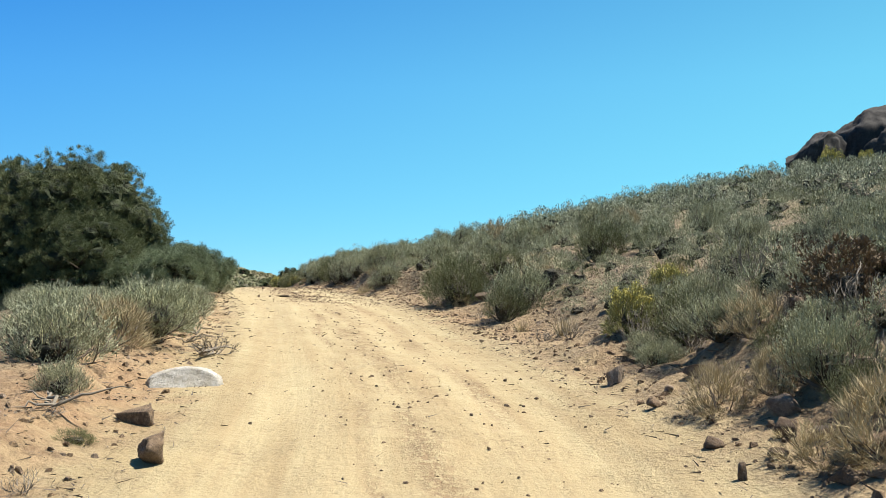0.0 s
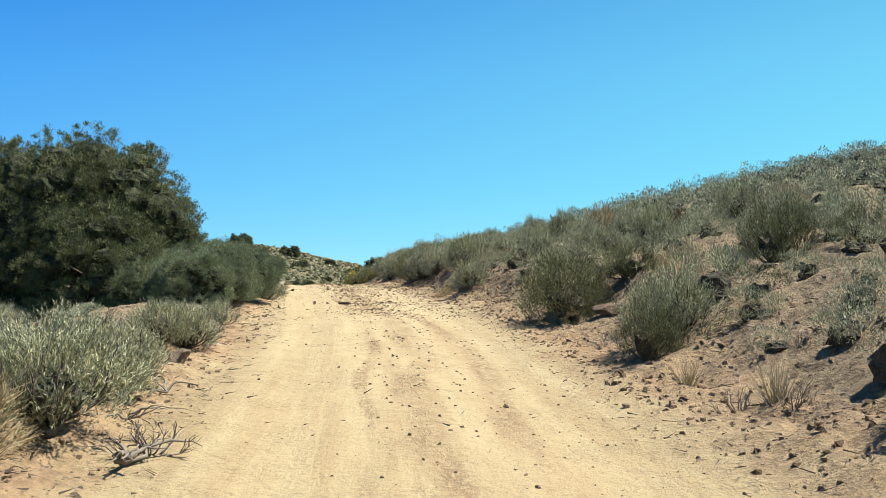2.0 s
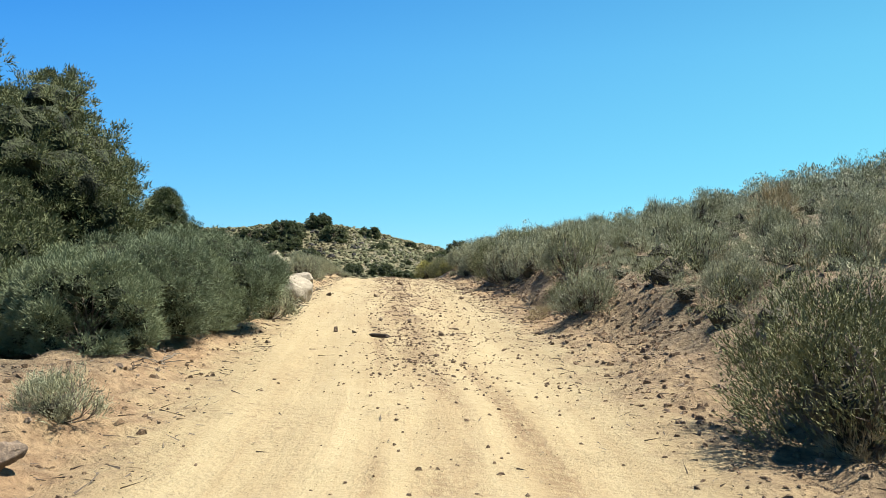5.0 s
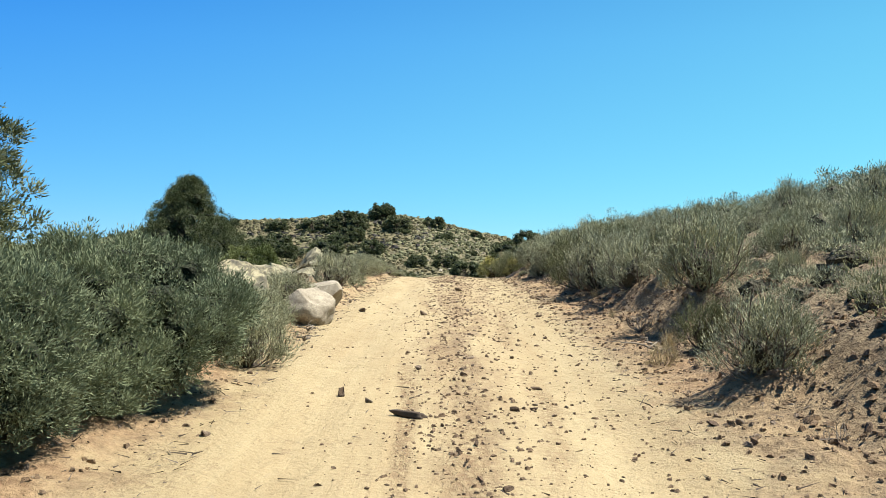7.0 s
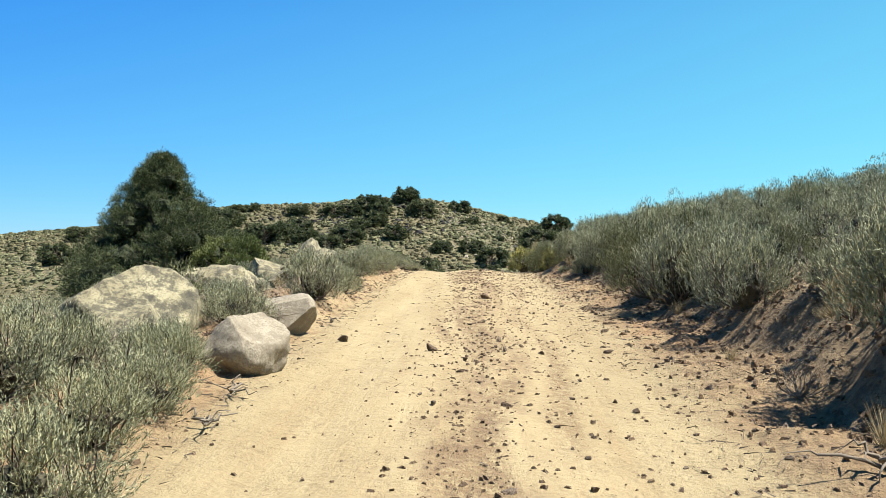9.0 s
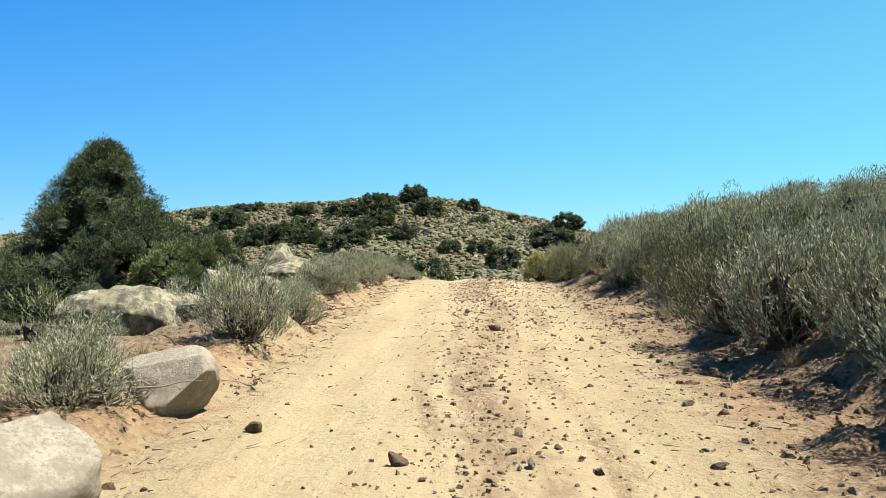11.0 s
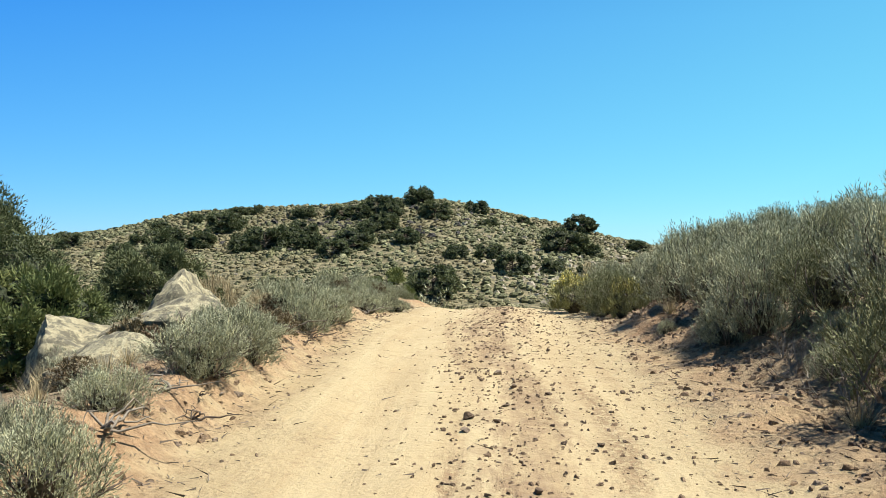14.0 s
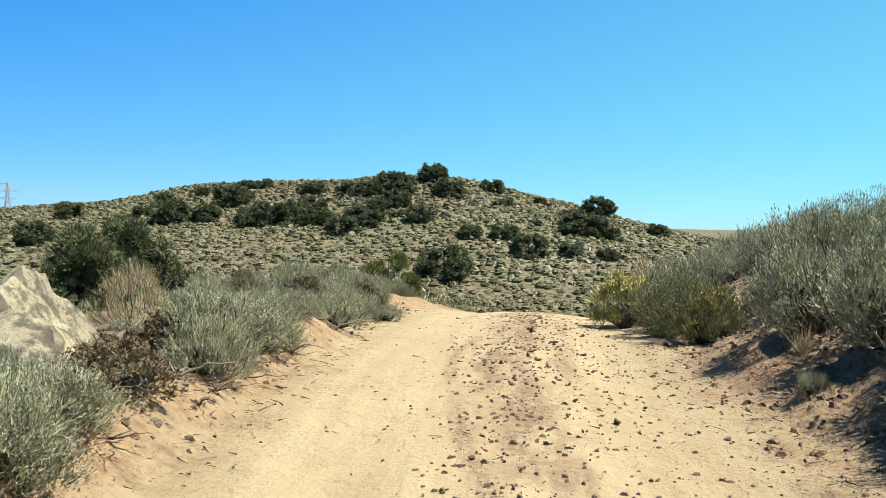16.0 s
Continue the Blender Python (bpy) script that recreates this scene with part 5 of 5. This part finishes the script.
for seed, x, y, long, count, turn in ((401, -2.85, 11.3, 0.7, 9, 60), (402, -2.7, 6.6, 0.55, 7, 10), (403, -3.6, 13.9, 0.6, 6, 120), (404, -8.9, 34.7, 0.8, 8, 45), (405, -8.6, 36.6, 0.5, 5, 200), (406, -10.4, 41.4, 0.6, 7, 30), (407, -11.2, 44.2, 0.7, 9, 330), (408, -11.7, 46.0, 0.6, 7, 300), (409, -12.1, 48.6, 0.6, 7, 330), (410, -2.6, 30.4, 0.6, 6, 200), (411, -7.0, 30.5, 0.5, 6, 300), (412, -3.4, 12.6, 0.5, 6, 20), (413, -6.5, 26.2, 0.7, 8, 280), (414, -5.7, 22.6, 0.5, 6, 300), (415, -10.0, 39.6, 0.5, 8, 320), (416, -10.7, 42.6, 0.45, 7, 10), (417, -11.5, 45.2, 0.5, 8, 340), (418, -11.9, 47.2, 0.45, 7, 20), (419, -12.3, 49.8, 0.5, 7, 350), (420, -12.7, 51.8, 0.5, 6, 30), (421, -4.3, 15.0, 0.5, 7, 330), (422, -4.6, 17.2, 0.45, 6, 20), (423, -7.4, 31.6, 0.5, 7, 300), (424, -8.1, 33.1, 0.45, 6, 350)):
    rest(make_deadwood(seed, long, count, "bleached crooked dead branch lying on sand"), x, y, turn)


root_rng = np.random.default_rng(44)
for k in range(60):
    y = root_rng.uniform(31, 54) if k < 50 else root_rng.uniform(9, 27)
    u = -root_rng.uniform(2.15, 2.85)
    rest(make_deadwood(440 + k, root_rng.uniform(0.18, 0.4), int(root_rng.integers(4, 10)), "dark gnarled root lying along the sandy bank", ROOTWOOD), float(centre(y)) + u / 0.967, y, root_rng.uniform(-60, 60))


# ---- stones on the road ----
STONES = [make_rock("stone", 500 + k, (1.0, 0.75, 0.62), (STONE, STONE, TAN_STONE)[k % 3], ("brown loose stone lying on the sandy road", "brown loose stone lying on the sandy road", "tan loose stone lying on the sandy road")[k % 3], "stone", 12, 2, 0.12, False) for k in range(9)]
for ob in STONES:
    tagged(ob, group="loose stones on the road")
stone_rng = np.random.default_rng(71)
for k in range(280):
    y = stone_rng.uniform(4, 56)
    if y < 22 and stone_rng.random() < 0.8:
        y = stone_rng.uniform(22, 56)
    pick = stone_rng.random()
    u = stone_rng.normal(0.2, 0.36) if pick < (0.5 if y > 22 else 0.2) else stone_rng.uniform(0.7, 2.7) if pick < 0.86 else -stone_rng.uniform(1.6, 2.6)
    size = 0.045 + 0.085 * stone_rng.random() ** 2.2
    x = float(centre(y)) + u / 0.967
    ob = STONES[k % 9] if k < 9 else copy_thing(STONES[k % 9], Matrix.Identity(4))
    ob.matrix_basis = Matrix.LocRotScale((x, y, seat_z(x, y) - size * 0.03), Euler((stone_rng.uniform(-0.3, 0.3), stone_rng.uniform(-0.3, 0.3), stone_rng.uniform(0, 6.28))), [size * f for f in stone_rng.uniform(0.6, 1.35, 3)])


tagged(rest(make_rock("bark_piece", 540, (0.40, 0.09, 0.07), ROOTWOOD, "dark flat piece of bark lying on sand", "dead wood", 6, 3, 0.2), -4.38, 26.4, -20), group="finds on the road")
tagged(rest(make_rock("stone", 541, (0.11, 0.10, 0.17), STONE, "dark upright stone in the wheel track", "stone", 12, 3, 0.15), -5.31, 27.35, 30), group="finds on the road")
tagged(rest(make_rock("stone", 542, (0.24, 0.18, 0.16), ROAD_STONE, "reddish wedge-shaped stone on the stony strip", "stone", 16, 3, 0.2, False), -7.53, 41.1, 15), group="finds on the road")
tagged(rest(make_rock("stone", 543, (0.17, 0.12, 0.12), STONE, "dark broken stone beside the wheel track", "stone", 12, 3, 0.15), -6.53, 34.46, 70), group="finds on the road")
tagged(rest(make_rock("stone", 544, (0.18, 0.13, 0.1), STONE, "dark flat stone at the foot of the bank", "stone", 12, 3, 0.15), -7.83, 35.12, 10), group="finds on the road")


def make_pebbles(name, label, count, mat, seed, draw):
    """Pebbles too small to pick up singly: squat uneven blocks."""
    rng = np.random.default_rng(seed)
    x, y, size = draw(rng, count)
    lump = np.array([[a, b, c] for c in (-0.6, 0.5) for b in (-0.75, 0.75) for a in (-1, 1)], float)
    lump[4:, :2] *= 0.6
    quads = np.array([[0, 2, 3, 1], [4, 5, 7, 6], [0, 1, 5, 4], [2, 6, 7, 3], [1, 3, 7, 5], [0, 4, 6, 2]])
    body = lump[None] * rng.uniform(0.25, 1.2, (count, 8, 3)) * size[:, None, None] / 2
    turn = rng.uniform(0, 2 * np.pi, count)
    c, s = np.cos(turn)[:, None], np.sin(turn)[:, None]
    px, py = body[:, :, 0] * c - body[:, :, 1] * s * 0.7, body[:, :, 0] * s + body[:, :, 1] * c * 0.7
    verts = np.stack([px + x[:, None], py + y[:, None], body[:, :, 2] * 0.8 + ground_z(x, y)[:, None] + size[:, None] * 0.15], -1).reshape(-1, 3)
    faces = (quads[None] + 8 * np.arange(count)[:, None, None]).reshape(-1, 4)
    return tagged(new(name, mesh_of(name, verts, faces, mat)), label, "pebbles", kind="stuff")


def over_road(rng, n):
    y = np.where(rng.random(n) < 0.2, rng.uniform(3, 24, n), rng.uniform(22, 57, n))
    u = np.where(rng.random(n) < 0.35, rng.normal(0.05, 0.4, n), np.where(rng.random(n) < 0.72, rng.uniform(0.5, 2.9, n), rng.uniform(-3.0, 2.5, n)))
    return centre(y) + u / 0.967, y, 0.012 + 0.04 * rng.random(n) ** 2.5


def over_banks(rng, n):
    y = rng.uniform(2, 57, n)
    u = np.where(rng.random(n) < 0.78, rng.uniform(2.0, 5.0, n), -rng.uniform(1.9, 3.8, n))
    return centre(y) + u / 0.967, y, 0.014 + 0.08 * rng.random(n) ** 4


def over_strip(rng, n):
    y = 23 + 34 * rng.random(n)
    keep = np.argsort(grain(y, y * 0, 2.6, 15) + rng.normal(0, 0.35, n))
    y = np.where(np.argsort(keep) < n * 0.3, y[keep[::-1]], y)
    u = rng.normal(0.12, 0.3, n) + 0.12 * grain(y, y * 0, 6.0, 10) + np.where(rng.random(n) < 0.25, rng.uniform(0.4, 1.6, n), 0)
    return centre(y) + u / 0.967, y, 0.012 + 0.055 * rng.random(n) ** 3


make_pebbles("strip_stones", "dark stones along the strip between the wheel tracks", 4600, ROAD_STONE, 87, over_strip)
make_pebbles("road_pebbles", "small brown pebbles strewn over the sandy road", 7000, ROAD_STONE, 81, over_road)
make_pebbles("bank_pebbles", "brown gravel and stones on the banks", 5500, TAN_STONE, 82, over_banks)


make_pebbles("dark_gravel", "dark gravel on the banks", 5500, ROAD_STONE, 84, over_banks)


def over_cut(rng, n):
    y = rng.uniform(4, 58, n)
    u = np.where(rng.random(n) < 0.75, rng.uniform(1.9, 4.2, n), -rng.uniform(1.9, 3.4, n))
    return centre(y) + u / 0.967, y, 0.012 + 0.10 * rng.random(n) ** 4


make_pebbles("soil_clods", "crumbled clods of dry soil on the banks", 10000, CLOD, 86, over_cut)


def over_face(rng, n):
    y = rng.uniform(25, 57, n)
    u = rng.uniform(2.3, 4.0, n) + 0.3 * ramp(y, 19, 26)
    return centre(y) + u / 0.967, y, 0.02 + 0.11 * rng.random(n) ** 3


make_pebbles("bank_rubble", "broken rubble and clods on the cut bank", 5200, CLOD, 91, over_face)
make_pebbles("bank_stones", "dark angular stones in the cut bank", 1200, STONE, 92, over_face)


def make_litter(count, seed):
    """Fallen twigs and bark slivers on the verges and banks."""
    rng = np.random.default_rng(seed)
    y = rng.uniform(2, 57, count)
    u = np.where(rng.random(count) < 0.5, rng.uniform(1.6, 4.6, count), -rng.uniform(1.6, 4.2, count))
    u = np.where(rng.random(count) < 0.04, rng.uniform(-2, 2, count), u)
    x = centre(y) + u / 0.967
    turn = rng.uniform(0, 2 * np.pi, count)
    way = np.stack([np.cos(turn), np.sin(turn), rng.uniform(-0.1, 0.25, count)], -1)
    roots = np.stack([x, y, ground_z(x, y) + 0.012], -1)
    verts, faces = blades(rng, roots, way, 0.03 + 0.13 * rng.random(count) ** 2, rng.uniform(0.007, 0.016, count), 0.5)
    return tagged(new("twig_litter", mesh_of("twig_litter", verts, faces, BARK)), "fallen twigs and bark scattered on sand", "litter", kind="stuff")


make_litter(14000, 85)


def over_hill(rng, n):
    pile = rng.integers(0, 5, n)
    p = np.array([96, 108, 128, 152, 150])[pile] + rng.normal(0, 7, n)
    q = np.array([13, 16, 22, 34, 8])[pile] + rng.normal(0, 4, n) + np.where(rng.random(n) < 0.3, rng.normal(0, 16, n), 0)
    return HILL_EYE[0] + p * HILL_AHEAD[0] + q * HILL_ASIDE[0], HILL_EYE[1] + p * HILL_AHEAD[1] + q * HILL_ASIDE[1], 0.25 + 0.95 * rng.random(n) ** 2.2


make_pebbles("hill_rocks", "pale broken rocks scattered over the far hill", 900, GRANITE, 83, over_hill)


def over_summit(rng, n):
    p, q = rng.uniform(128, 166, n), rng.normal(-13, 11, n)
    return HILL_EYE[0] + p * HILL_AHEAD[0] + q * HILL_ASIDE[0], HILL_EYE[1] + p * HILL_AHEAD[1] + q * HILL_ASIDE[1], 0.4 + 1.3 * rng.random(n) ** 3


make_pebbles("summit_rocks", "dark broken rocks round the summit of the far hill", 420, DARK_ROCK, 88, over_summit)


# ---- power pylon on the far plain ----
def make_pylon(x, y, high):
    lines = []
    half = high * 0.09
    levels = [0, 0.22, 0.42, 0.6, 0.75, 0.88, 1.0]
    girth = lambda f: half * (1 - 0.85 * f)
    for sx in (-1, 1):
        for sy in (-1, 1):
            lines.append(([(sx * girth(f), sy * girth(f), high * f) for f in levels], [0.16] * 7))
    for a, b in zip(levels, levels[1:]):
        for sx, sy, tx, ty in ((-1, -1, 1, -1), (1, -1, 1, 1), (1, 1, -1, 1), (-1, 1, -1, -1)):
            lines.append(([(sx * girth(a), sy * girth(a), high * a), (tx * girth(b), ty * girth(b), high * b)], [0.09] * 2))
            lines.append(([(tx * girth(a), ty * girth(a), high * a), (sx * girth(b), sy * girth(b), high * b)], [0.09] * 2))
    tower = new("pylon", mesh_of("pylon", *tubes(lines), STEEL))
    tagged(tower, "grey steel lattice power pylon on the plain", "pylon")
    for f, span in ((0.62, 0.2), (0.80, 0.26), (0.97, 0.17)):
        arms = []
        for s in (-1, 1):
            arms.append(([(0, 0, high * f), (s * high * span, 0, high * f)], [0.14, 0.08]))
            arms.append(([(0, 0, high * (f - 0.05)), (s * high * span, 0, high * f)], [0.12, 0.08]))
            arms.append(([(s * high * span * 0.97, 0, high * f), (s * high * span * 0.97, 0, high * (f - 0.07))], [0.12, 0.12]))
        part("crossarm", mesh_of("crossarm", *tubes(arms), STEEL), tower)
    tower.matrix_basis = pose(x, y, float(ground_z(x, y, False)) - 1.0, 0, 0, 30)


make_pylon(HILL_EYE[0] + 520 * HILL_AHEAD[0] - 238 * HILL_ASIDE[0], HILL_EYE[1] + 520 * HILL_AHEAD[1] - 238 * HILL_ASIDE[1], 22)
